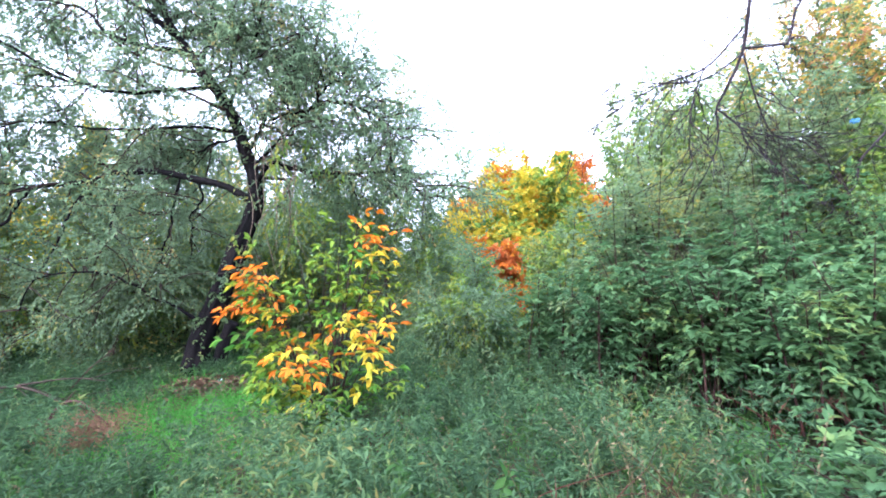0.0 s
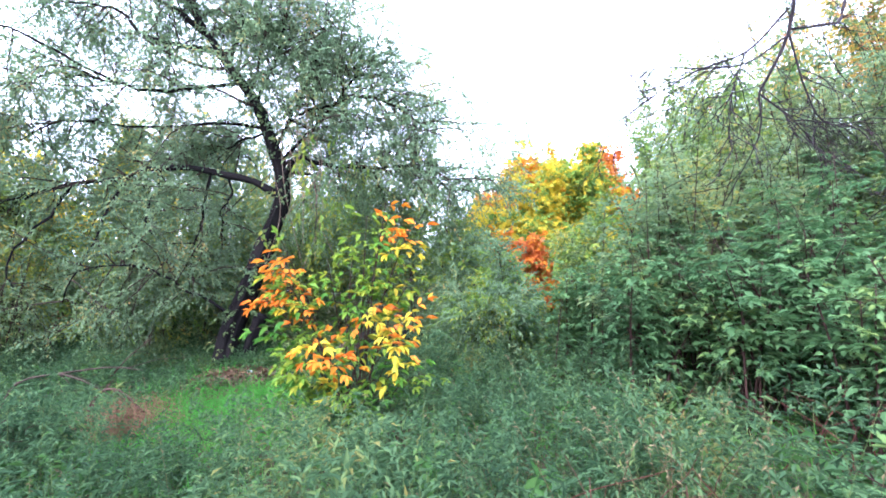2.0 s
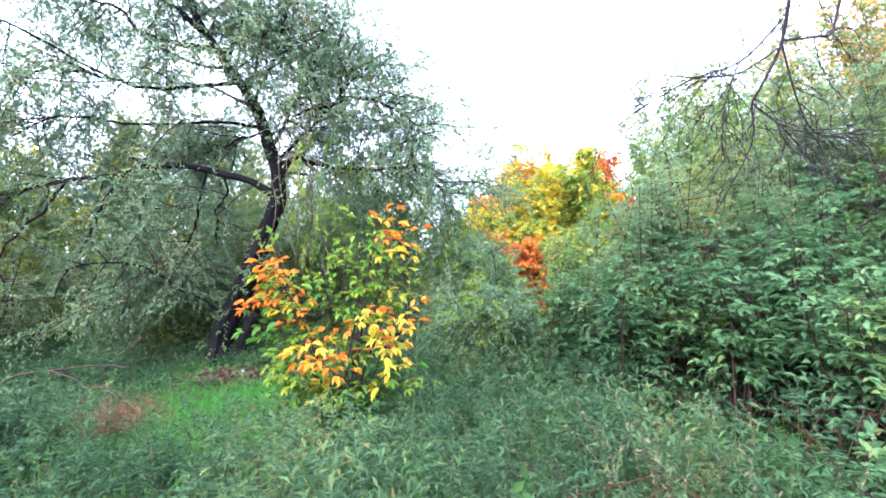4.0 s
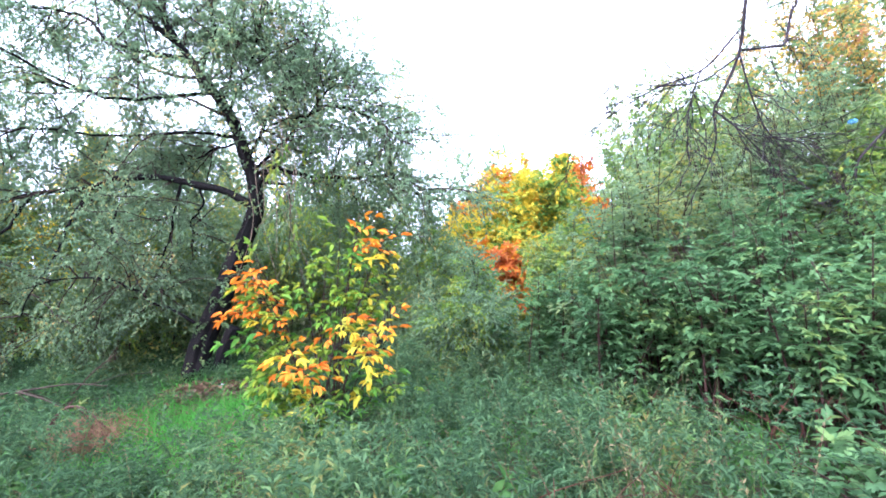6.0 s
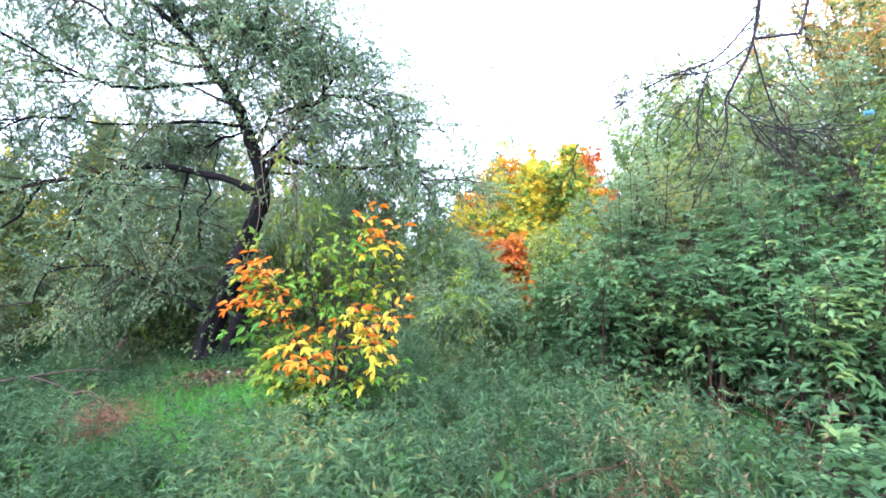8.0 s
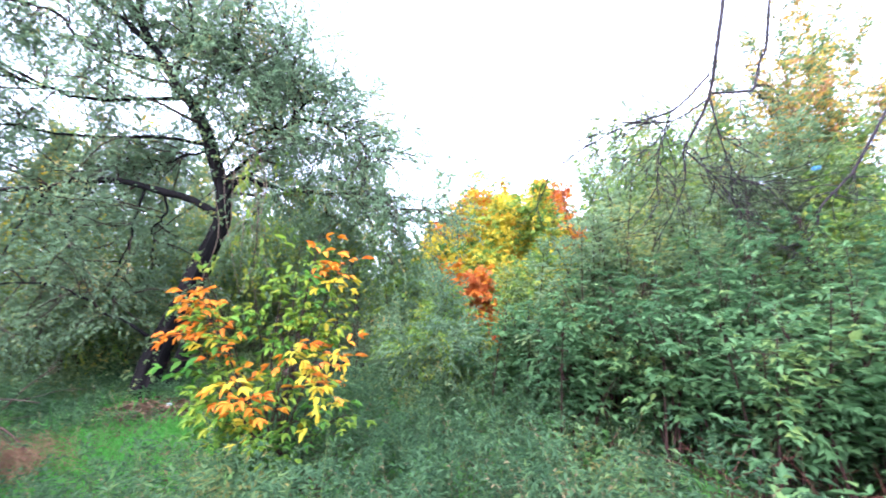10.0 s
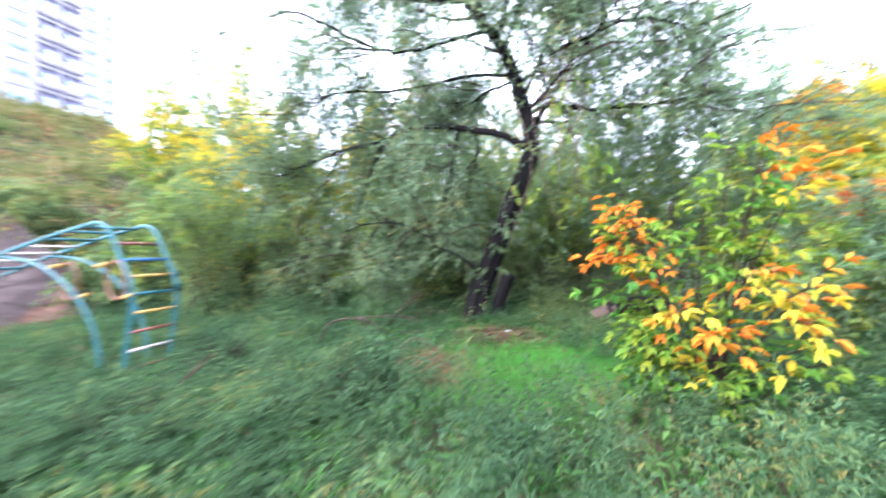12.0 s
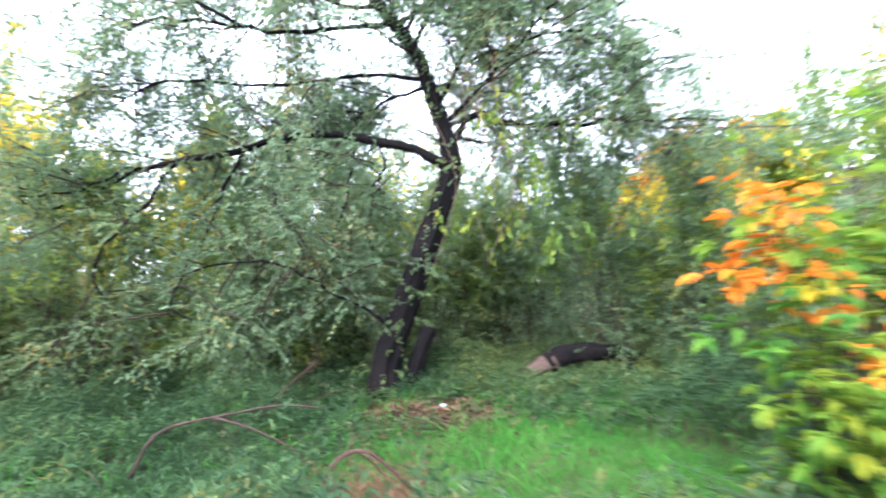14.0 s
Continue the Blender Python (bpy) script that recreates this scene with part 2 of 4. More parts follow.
WILLOW = leaf_material("willow_leaves", [(0.0, (0.090, 0.152, 0.086)), (0.45, (0.148, 0.236, 0.128)), (0.8, (0.200, 0.305, 0.150)), (0.93, (0.32, 0.33, 0.12)), (1.0, (0.38, 0.29, 0.10))], 0.62)
THICKET = leaf_material("thicket_leaves", [(0.0, (0.078, 0.132, 0.056)), (0.5, (0.138, 0.215, 0.085)), (0.85, (0.215, 0.280, 0.095)), (1.0, (0.41, 0.34, 0.07))], 0.62)
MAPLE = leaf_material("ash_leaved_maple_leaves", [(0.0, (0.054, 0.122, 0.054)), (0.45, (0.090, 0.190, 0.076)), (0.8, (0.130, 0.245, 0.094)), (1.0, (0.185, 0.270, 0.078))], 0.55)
# paler maple leaves for the tops, the brighter light there put into the colour
MAPLE_LIT = leaf_material("lit_upper_maple_leaves", [(0.0, (0.125, 0.205, 0.115)), (0.45, (0.190, 0.285, 0.135)), (0.8, (0.260, 0.335, 0.135)), (1.0, (0.38, 0.35, 0.09))], 0.66)
WEED = leaf_material("weed_leaves", [(0.0, (0.023, 0.054, 0.025)), (0.4, (0.047, 0.099, 0.044)), (0.75, (0.084, 0.156, 0.068)), (0.93, (0.126, 0.188, 0.062)), (1.0, (0.18, 0.17, 0.054))], 0.5, patch=0.9, gloss=0.12)
HEMP = leaf_material("nettle_leaves", [(0.0, (0.029, 0.080, 0.021)), (0.5, (0.058, 0.142, 0.037)), (1.0, (0.104, 0.200, 0.056))], 0.5, patch=0.8, gloss=0.12)
GRASS = leaf_material("grass_blades", [(0.0, (0.030, 0.125, 0.018)), (0.6, (0.052, 0.200, 0.028)), (0.9, (0.085, 0.265, 0.042)), (1.0, (0.24, 0.27, 0.09))], 0.4, patch=0.8, gloss=0.08)
ORANGE = leaf_material("orange_leaves", [(0.0, (0.52, 0.12, 0.012)), (0.35, (0.58, 0.175, 0.014)), (0.7, (0.58, 0.25, 0.018)), (1.0, (0.54, 0.085, 0.035))], 0.4)
YELLOW = leaf_material("yellow_leaves", [(0.0, (0.42, 0.38, 0.028)), (0.4, (0.60, 0.44, 0.030)), (0.75, (0.36, 0.39, 0.036)), (1.0, (0.62, 0.32, 0.024))], 0.5)
RUST = leaf_material("rust_red_leaves", [(0.0, (0.42, 0.10, 0.03)), (0.5, (0.55, 0.17, 0.04)), (1.0, (0.50, 0.24, 0.06))], 0.4)
FADED = leaf_material("faded_leaves", [(0.0, (0.30, 0.25, 0.05)), (0.5, (0.50, 0.36, 0.06)), (0.8, (0.48, 0.25, 0.09)), (1.0, (0.40, 0.20, 0.10))], 0.5)
LIME = leaf_material("lime_leaves", [(0.0, (0.085, 0.18, 0.034)), (0.5, (0.165, 0.27, 0.047)), (1.0, (0.33, 0.34, 0.052))], 0.55)
DRY = leaf_material("dry_stalks", [(0.0, (0.064, 0.036, 0.022)), (0.5, (0.128, 0.076, 0.040)), (1.0, (0.200, 0.144, 0.072))], 0.15)
HILL = leaf_material("slope_leaves", [(0.0, (0.05, 0.095, 0.025)), (0.3, (0.11, 0.16, 0.045)), (0.55, (0.19, 0.20, 0.07)), (0.75, (0.24, 0.18, 0.08)), (1.0, (0.28, 0.13, 0.075))], 0.35, patch=0.8)
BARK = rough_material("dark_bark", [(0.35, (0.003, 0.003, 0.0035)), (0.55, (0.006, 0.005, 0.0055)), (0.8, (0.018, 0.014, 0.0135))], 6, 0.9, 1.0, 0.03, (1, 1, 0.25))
TWIG = rough_material("brown_twigs", [(0.3, (0.022, 0.015, 0.013)), (0.7, (0.06, 0.042, 0.034))], 9)
STEM = rough_material("reddish_stems", [(0.3, (0.018, 0.01, 0.009)), (0.7, (0.05, 0.026, 0.022))], 9)
GREENSTEM = rough_material("green_stems", [(0.3, (0.06, 0.11, 0.03)), (0.7, (0.13, 0.17, 0.06))], 9)
SOIL = rough_material("soil_with_litter", [(0.25, (0.022, 0.03, 0.013)), (0.5, (0.042, 0.042, 0.021)), (0.75, (0.075, 0.056, 0.037))], 1.6, 0.95, 0.8, 0.05)
CUT = rough_material("cut_wood", [(0.3, (0.04, 0.028, 0.024)), (0.7, (0.1, 0.07, 0.056))], 5, stretch=(1, 1, 5))

# ---- the ground, one sheet to the horizon ----
fine_x = np.concatenate([np.linspace(-400, -40, 14)[:-1], np.linspace(-40, 16, 150), np.linspace(16, 400, 14)[1:]])
fine_y = np.concatenate([np.linspace(-400, -8, 12)[:-1], np.linspace(-8, 34, 116), np.linspace(34, 400, 14)[1:]])
gx, gy = np.meshgrid(fine_x, fine_y)
gz = ground(gx, gy)
m = Mesher()
cols = len(fine_x)
idx = (np.arange(len(fine_y) - 1)[:, None] * cols + np.arange(cols - 1)[None]).ravel()
m.add(np.stack([gx, gy, gz], -1), np.stack([idx, idx + 1, idx + cols + 1, idx + cols], -1))
tagged(part("ground", m, SOIL, None, "dark soil with leaf litter under dense weeds", flat=False), category="ground", kind="structure")


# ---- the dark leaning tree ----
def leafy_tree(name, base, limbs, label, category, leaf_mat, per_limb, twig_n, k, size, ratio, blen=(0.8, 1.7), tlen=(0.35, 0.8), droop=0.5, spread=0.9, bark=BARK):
    """A tree from a few drawn limbs: (points, first radius, last radius, leafy from, branches factor)."""
    root = thing(name, *base, label, category)
    crown, twig = Mesher(), Mesher()
    for number, (points, r0, r1, leafy, factor) in enumerate(limbs):
        path = curve(points, 20)
        bend = np.sin(np.linspace(0, 9, 20)[:, None] + rng.uniform(0, 6, 3)) * 0.05 + 0.015 * rnd(20)
        path = path + bend * np.minimum(1, np.arange(20) / 4)[:, None]
        rad = np.linspace(r0, r1, 20) * (1 + 0.1 * np.sin(np.arange(20) * 1.7 + number))
        wood = Mesher()
        if r0 > 0.1:
            path = curve(points, 60)
            rad = (r1 + (r0 - r1) * (1 - np.linspace(0, 1, 60)) ** 1.4) * (1 + 0.3 * np.exp(-np.linspace(0, 14, 60)))
            rad = rad * (1 + 0.05 * np.sin(np.arange(60) * 0.9) + 0.05 * rng.normal(size=60))
            path = path + 0.018 * np.sin(np.arange(60)[:, None] * np.array([0.55, 0.7, 0]) + 1.0)
            wood.furrowed(path, rad, 40, 0.11)
        else:
            wood.tubes(path, rad, 7)
        part("trunk" if number == 0 else "limb", wood, bark, root, flat=False)
        count = int(per_limb * factor)
        starts, ways, us = pick(path, count, leafy, 1.0)
        for s, w, u in zip(starts, ways, us):
            side = unit(np.cross(w, rng.normal(size=3)))
            b = branch(s, w * 0.5 + side * spread + UP * 0.25 + np.array([0, 0.4, 0]), rng.uniform(*blen), droop, 0.16)
            one = Mesher()
            one.tubes(b, np.linspace(max(r1, 0.014) * 0.9, 0.004, len(b)), 4)
            part("branch", one, TWIG, root)
            ts, tw, _ = pick(b, twig_n, 0.1, 1.0)
            twigs(twig, crown, ts, tw * 0.6 + 0.8 * rnd(len(ts)), rng.uniform(*tlen, len(ts)), droop, k, size, ratio, 0.003)
    part("twigwork", twig, TWIG, root, "thin brown twigs", kind="stuff")
    part("crown", crown, leaf_mat, root, "small grey-green leaves, thinning at the top", kind="stuff")
    return root


tree_limbs = [
    ([(-4.45, 7.35, -0.05), (-4.38, 7.35, 0.6), (-4.0, 7.35, 1.6), (-3.58, 7.35, 2.5), (-3.38, 7.38, 3.2), (-3.5, 7.33, 4.05), (-3.76, 7.2, 4.8), (-4.17, 7.1, 5.5), (-4.6, 7.08, 6.15), (-4.85, 7.1, 6.7), (-5.0, 7.1, 7.4)], 0.205, 0.045, 0.4, 1.2),
    ([(-3.42, 7.37, 3.15), (-3.82, 7.25, 3.42), (-4.3, 7.2, 3.64), (-4.9, 7.2, 3.75), (-5.68, 7.2, 3.76), (-6.3, 7.2, 3.6), (-7.2, 7.2, 3.62), (-8.0, 7.2, 3.55), (-8.6, 7.1, 3.25), (-9.1, 7.0, 3.0)], 0.075, 0.018, 0.15, 1.7),
    ([(-3.42, 7.35, 3.4), (-3.0, 7.3, 3.78), (-2.6, 7.3, 3.7), (-1.8, 7.3, 3.55), (-0.9, 7.2, 3.4), (-0.2, 7.2, 2.9)], 0.055, 0.012, 0.3, 1.5),
    ([(-4.6, 7.08, 6.15), (-5.1, 7.0, 6.6), (-5.86, 7.0, 7.1), (-6.7, 7.0, 7.3), (-8.0, 6.9, 7.2)], 0.06, 0.02, 0.15, 1.2),
    ([(-4.4, 7.1, 5.85), (-5.0, 6.9, 5.9), (-5.6, 6.8, 6.1), (-6.3, 6.8, 6.7), (-7.2, 6.8, 6.9)], 0.045, 0.012, 0.2, 1.0),
    ([(-4.0, 7.15, 5.2), (-4.9, 6.8, 5.0), (-6.0, 6.7, 5.2), (-7.2, 6.8, 5.5), (-8.4, 7.0, 5.4)], 0.035, 0.01, 0.2, 1.2),
    ([(-3.6, 7.3, 4.4), (-4.7, 7.1, 4.5), (-6.0, 7.1, 4.6), (-7.4, 7.1, 4.7), (-8.8, 7.2, 4.4)], 0.03, 0.01, 0.2, 1.5),
    ([(-3.5, 7.33, 4.0), (-3.0, 7.3, 4.8), (-2.6, 7.2, 5.6), (-2.3, 7.2, 6.3)], 0.035, 0.012, 0.1, 1.5),
    ([(-3.76, 7.2, 4.8), (-3.3, 7.1, 5.6), (-3.0, 7.0, 6.5), (-2.8, 6.9, 7.4)], 0.035, 0.012, 0.15, 1.4),
    ([(-3.45, 7.35, 3.7), (-2.8, 7.3, 4.3), (-2.1, 7.2, 4.9), (-1.7, 7.2, 5.4)], 0.03, 0.01, 0.1, 1.5),
    ([(-3.0, 7.3, 4.6), (-2.2, 7.2, 4.8), (-1.3, 7.2, 4.6), (-0.7, 7.2, 4.1)], 0.026, 0.009, 0.15, 1.5),
    ([(-4.17, 7.1, 5.5), (-3.9, 7.0, 6.4), (-3.9, 6.9, 7.4)], 0.035, 0.012, 0.15, 1.1),
    ([(-4.3, 7.25, 1.05), (-4.75, 7.0, 1.5), (-5.4, 6.9, 1.85), (-6.2, 6.8, 2.0), (-7.0, 6.7, 1.95)], 0.03, 0.008, 0.2, 0.7),
    ([(-5.6, 7.2, 3.75), (-5.7, 7.1, 3.1), (-5.5, 7.0, 2.4), (-5.2, 6.9, 2.0)], 0.024, 0.007, 0.3, 0.4),
    ([(-6.3, 7.2, 3.6), (-6.55, 7.1, 2.9), (-6.9, 7.0, 2.2), (-7.1, 6.95, 1.5)], 0.028, 0.01, 0.8, 0.15),
    ([(-7.2, 7.2, 3.62), (-7.6, 7.0, 3.1), (-8.05, 6.9, 2.3), (-8.2, 6.9, 1.7)], 0.032, 0.012, 0.8, 0.15),
    ([(-4.6, 7.2, 3.7), (-4.8, 7.25, 3.0), (-5.0, 7.3, 2.3), (-5.1, 7.3, 1.6)], 0.025, 0.008, 0.3, 0.3),
    ([(-4.3, 7.2, 3.62), (-4.35, 7.25, 3.0), (-4.6, 7.3, 2.5)], 0.022, 0.008, 0.3, 0.4),
    ([(-7.4, 7.2, 3.6), (-8.2, 6.9, 3.35), (-9.2, 6.7, 3.1)], 0.03, 0.01, 0.5, 0.4),
    ([(-3.6, 7.3, 4.3), (-4.3, 7.6, 4.3), (-5.2, 7.9, 4.2), (-6.4, 8.1, 4.2)], 0.024, 0.008, 0.2, 1.6),
    ([(-6.0, 6.7, 5.2), (-7.4, 6.0, 5.9), (-8.6, 5.6, 5.8), (-9.6, 5.4, 5.3)], 0.024, 0.008, 0.2, 0.5),
]
leafy_tree("willow_tree", (-4.42, 7.2, 0.1), tree_limbs, "dark leaning old willow with an arching limb and drooping branches", "tree",
           WILLOW, 27, 24, 14, 0.06, 0.42, (0.7, 1.9), (0.3, 0.8), 0.3)


def trunk_sprouts():
    """Small leafy shoots that grow out of the bark of the willow."""
    root = thing("trunk_sprouts", -4.0, 7.1, 1.6, "small leafy shoots growing on the dark willow trunk", "shoots")
    line = curve(tree_limbs[0][0], 40)
    shoots, leaf = Mesher(), Mesher()
    s, w, u = pick(line, 90, 0.04, 0.62)
    r = 0.2 * (1 - u[:, None])
    side = unit(rnd(90) * np.array([1, 1, 0.2]) + np.array([0.0, -0.7, 0]))
    twigs(shoots, leaf, s + side * r, side + 0.4 * rnd(90), rng.uniform(0.15, 0.45, 90), 0.3, 9, 0.06, 0.5, 0.003, hang=0.3)
    part("shootwork", shoots, TWIG, root, kind="stuff")
    part("foliage", leaf, THICKET, root, kind="stuff")


trunk_sprouts()


def stump_and_log():
    s = thing("tree_stump", -4.02, 7.35, 0.1, "short dark broken stump beside the leaning willow", "stump")
    m = Mesher()
    m.furrowed(curve([(-4.12, 7.42, -0.1), (-4.06, 7.4, 0.4), (-3.94, 7.38, 0.75), (-3.8, 7.36, 1.04)], 16), 0.1 + 0.06 * np.exp(-np.linspace(0, 5, 16)), 24, 0.14)
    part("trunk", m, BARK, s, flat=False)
    g = thing("fallen_log", -2.1, 8.0, 0.3, "dark fallen log with a pale split end lying in the weeds", "log")
    m = Mesher()
    m.furrowed(curve([(-2.3, 7.98, 0.38), (-2.1, 8.03, 0.47), (-1.7, 8.12, 0.5), (-1.2, 8.28, 0.44), (-0.6, 8.6, 0.3)], 26), np.linspace(0.15, 0.11, 26) * (1 + 0.08 * np.sin(np.arange(26) * 1.1)), 20)
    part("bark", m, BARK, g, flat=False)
    m = Mesher()
    m.furrowed(curve([(-2.95, 7.8, 0.1), (-2.6, 7.9, 0.26), (-2.2, 8.0, 0.43)], 10), np.linspace(0.04, 0.15, 10), 16, 0.16)
    part("split_end", m, CUT, g, "pale brown torn wood", flat=False)


stump_and_log()


# ---- bushes ----
def bush(name, x, y, size, label, category, leaf_mat, stem_mat, stems=9, n=260, k=9, leaf=0.07, ratio=0.35, low=0.15, shape="kite", tlen=(0.3, 0.6), droop=0.35, group="", lift=0.5, pairs=0, leaflet=0.5, out=0.7, r=0.012, extra=None, hang=0.12):
    """Stems that fan out from one foot and leafy twigs all through an uneven crown. size: half widths and height."""
    z = float(ground(x, y))
    root = thing(name, x, y, z, label, category, group)
    wood, leaves = Mesher(), Mesher()
    a, b, h = size
    paths = []
    for _ in range(stems):
        ang, far = rng.uniform(0, 2 * np.pi), np.sqrt(rng.random())
        top = np.array([x + a * far * np.cos(ang), y + b * far * np.sin(ang), z + h * rng.uniform(0.72, 1.0) * (1 - 0.45 * far * far)])
        foot = np.array([x + 0.22 * a * rng.normal(), y + 0.22 * b * rng.normal(), z - 0.05])
        mid = foot * 0.5 + top * 0.5 + np.array([0.1 * a * rng.normal(), 0.1 * b * rng.normal(), 0.08 * h])
        p = curve([foot, mid, top], 9)
        paths.append(p)
        one = Mesher()
        one.tubes(p, np.linspace(r, r * 0.3, 9), 5)
        part("stem", one, stem_mat, root)
    per = max(1, n // stems)
    for p in paths:
        s, w, u = pick(p, per, low, 1.0)
        away = s - np.array([x, y, z + 0.3 * h])
        d = unit(away * np.array([1, 1, 0.4])) * out + w * 0.4 + 0.6 * rnd(per) + UP * lift * 0.5
        length = rng.uniform(*tlen, per)
        twigs(wood, leaves, s, d, length, droop, k, leaf, ratio, 0.003, shape=shape, pairs=pairs, leaflet=leaflet, hang=hang, wild=0.4, bare=2 if y < 8 else 4)
    part("twigwork", wood, stem_mat, root, kind="stuff")
    part("foliage", leaves, leaf_mat, root, kind="stuff")
    if extra:
        mat2, share, label2 = extra
        more = Mesher()
        for p in paths:
            q = max(1, int(per * share))
            s, w, u = pick(p, q, 0.5, 1.0)
            twigs(None, more, s, 0.5 * (s - np.array([x, y, z + 0.3 * h])) + 0.9 * rnd(q), rng.uniform(*tlen, q), droop, k, leaf, ratio, shape=shape, pairs=pairs, leaflet=leaflet)
        part("turning_foliage", more, mat2, root, label2, kind="stuff")
    return root


# thicket under the arching limb and behind the tree
for x, y, a, b, h in [(-6.0, 9.4, 1.5, 1.0, 4.5), (-7.4, 8.4, 1.5, 1.1, 4.3), (-9.1, 7.5, 1.5, 1.1, 4.7), (-4.7, 10.2, 1.5, 1.0, 5.2), (-10.6, 6.2, 1.3, 1.1, 4.0), (-6.6, 8.0, 1.1, 0.8, 2.2), (-8.2, 11.2, 1.8, 1.3, 6.1), (-7.0, 9.9, 1.5, 1.1, 4.6), (-5.3, 9.2, 1.1, 0.9, 3.6), (-3.0, 10.2, 1.4, 1.0, 3.8), (-6.4, 11.4, 1.8, 1.2, 6.2), (-4.9, 12.2, 1.6, 1.1, 6.0), (-10.8, 9.2, 1.6, 1.3, 4.4), (-3.9, 9.2, 1.0, 0.8, 3.4), (-2.2, 10.8, 1.2, 0.9, 4.6)]:
    bush("willow_shrub", x, y, (a, b, h), "dense grey-green willow shrub in the shade", "shrub", THICKET, TWIG, 15, 780, 9, 0.08, 0.38, 0.05, group="thicket round the willow", droop=0.15, tlen=(0.3, 0.7), extra=(LIME, 0.22, "yellow-green leaves"))
for x, y, a, b, h in [(-1.4, 8.4, 1.1, 0.9, 4.2), (-0.4, 7.6, 0.8, 0.9, 3.3), (0.25, 6.4, 0.7, 0.8, 2.0), (-2.3, 9.4, 1.2, 0.9, 4.2), (0.1, 9.0, 0.7, 0.8, 2.5), (-3.0, 11.4, 1.3, 0.9, 5.0)]:
    bush("willow_shrub", x, y, (a, b, h), "silvery green willow shrub with thin arching twigs", "shrub", WILLOW, TWIG, 15, 1100, 10, 0.075, 0.27, 0.08, group="willow shrubs behind the sapling", droop=0.3, extra=(LIME, 0.35, "yellow-green leaves"))


# ---- the sapling in autumn colours ----
SAPGREEN = leaf_material("sapling_green_leaves", [(0.0, (0.045, 0.151, 0.023)), (0.5, (0.089, 0.219, 0.027)), (1.0, (0.192, 0.286, 0.031))], 0.5)


SAPLIME = leaf_material("sapling_fading_leaves", [(0.0, (0.10, 0.22, 0.03)), (0.55, (0.18, 0.28, 0.03)), (0.85, (0.32, 0.34, 0.03)), (1.0, (0.48, 0.36, 0.03))], 0.5)


def sapling():
    """Slender stems, each ending in a spray of compound leaves of one autumn colour."""
    x, y = -1.21, 4.22
    z = float(ground(x, y))
    root = thing("maple_sapling", x, y, z, "young sapling with orange, yellow and lime autumn leaves", "sapling")
    wood = Mesher()
    kinds = {"o": (Mesher(), "orange_leaves", ORANGE, "bright orange and reddish leaves"), "y": (Mesher(), "yellow_leaves", YELLOW, "golden yellow leaves"),
             "g": (Mesher(), "green_leaves", SAPGREEN, "lime green leaves"), "l": (Mesher(), "fading_leaves", SAPLIME, "yellow-green fading leaves")}
    sprays = [(-1.57, 3.62, 1.72, "ool"), (-1.74, 3.62, 1.40, "oo"), (-1.42, 3.6, 1.36, "oyg"), (-1.56, 3.65, 1.53, "ool"), (-1.62, 3.7, 1.87, "ol"), (-1.46, 3.7, 1.12, "lll"),
              (-0.72, 3.85, 2.0, "olg"), (-0.46, 3.85, 1.96, "oy"), (-0.68, 3.9, 2.25, "og"), (-0.9, 4.0, 2.15, "ll"), (-0.84, 3.7, 1.26, "yol"), (-0.64, 3.7, 1.10, "yol"), (-0.44, 3.85, 1.22, "oy"), (-0.55, 3.65, 0.98, "yo"),
              (-1.28, 3.5, 1.02, "oy"), (-1.11, 3.4, 0.86, "oo"), (-1.4, 3.6, 0.82, "lgl"), (-1.06, 3.5, 0.55, "yl"), (-0.54, 3.8, 0.73, "yg"), (-0.42, 3.9, 0.62, "l"),
              (-1.05, 4.0, 1.85, "lg"), (-0.85, 4.1, 1.62, "lgl"), (-1.2, 3.9, 1.55, "lg"), (-0.6, 4.1, 1.66, "lgl"), (-1.0, 3.9, 1.3, "gg"), (-0.95, 3.75, 0.92, "gl"), (-1.6, 3.65, 0.92, "lgl"),
              (-1.5, 3.7, 0.66, "lgg"), (-1.25, 3.6, 0.62, "gl"), (-0.8, 3.75, 0.62, "gl"), (-1.35, 3.95, 0.5, "gg"), (-1.1, 4.05, 1.05, "gg"), (-0.75, 4.05, 1.4, "lg"), (-1.72, 3.72, 1.15, "gl"), (-1.3, 3.95, 1.75, "l"), (-0.5, 4.0, 1.5, "l"), (-1.3, 3.7, 0.38, "gg"), (-0.9, 3.7, 0.36, "gl"), (-1.1, 3.65, 0.3, "gg"), (-1.5, 3.85, 0.4, "gl"), (-0.75, 3.95, 0.42, "g")]
    for *q, colours in sprays:
        q = np.array(q) + np.array([-0.09, 0.22, 0])
        foot = np.array([x + 0.09 * rng.normal(), y + 0.09 * rng.normal(), z - 0.04])
        p = curve([foot, foot * 0.45 + q * 0.55 + np.array([0, 0, 0.12]), q], 10)
        one = Mesher()
        one.tubes(p, np.linspace(0.009 if q[2] > 1.4 else 0.006, 0.003, 10), 5)
        part("stem", one, STEM, root)
        for c in colours:
            n = 4 if c in "oy" else 5
            s, w, _ = pick(p, n, 0.78 if c in "oy" else 0.6, 1.0)
            away = unit(np.array([q[0] - x, q[1] - y, 0.0]))
            d = unit(away * 0.45 + rnd(n) * np.array([0.8, 0.8, 0.3]) + UP * 0.15)
            size = rng.uniform(0.16, 0.27, n)
            wood.tubes(np.stack([s, s + d * size[:, None] * 0.5, s + d * size[:, None] * 0.85 - UP * size[:, None] * 0.05], 1), np.array([0.003, 0.002, 0.0012])[None], 3)
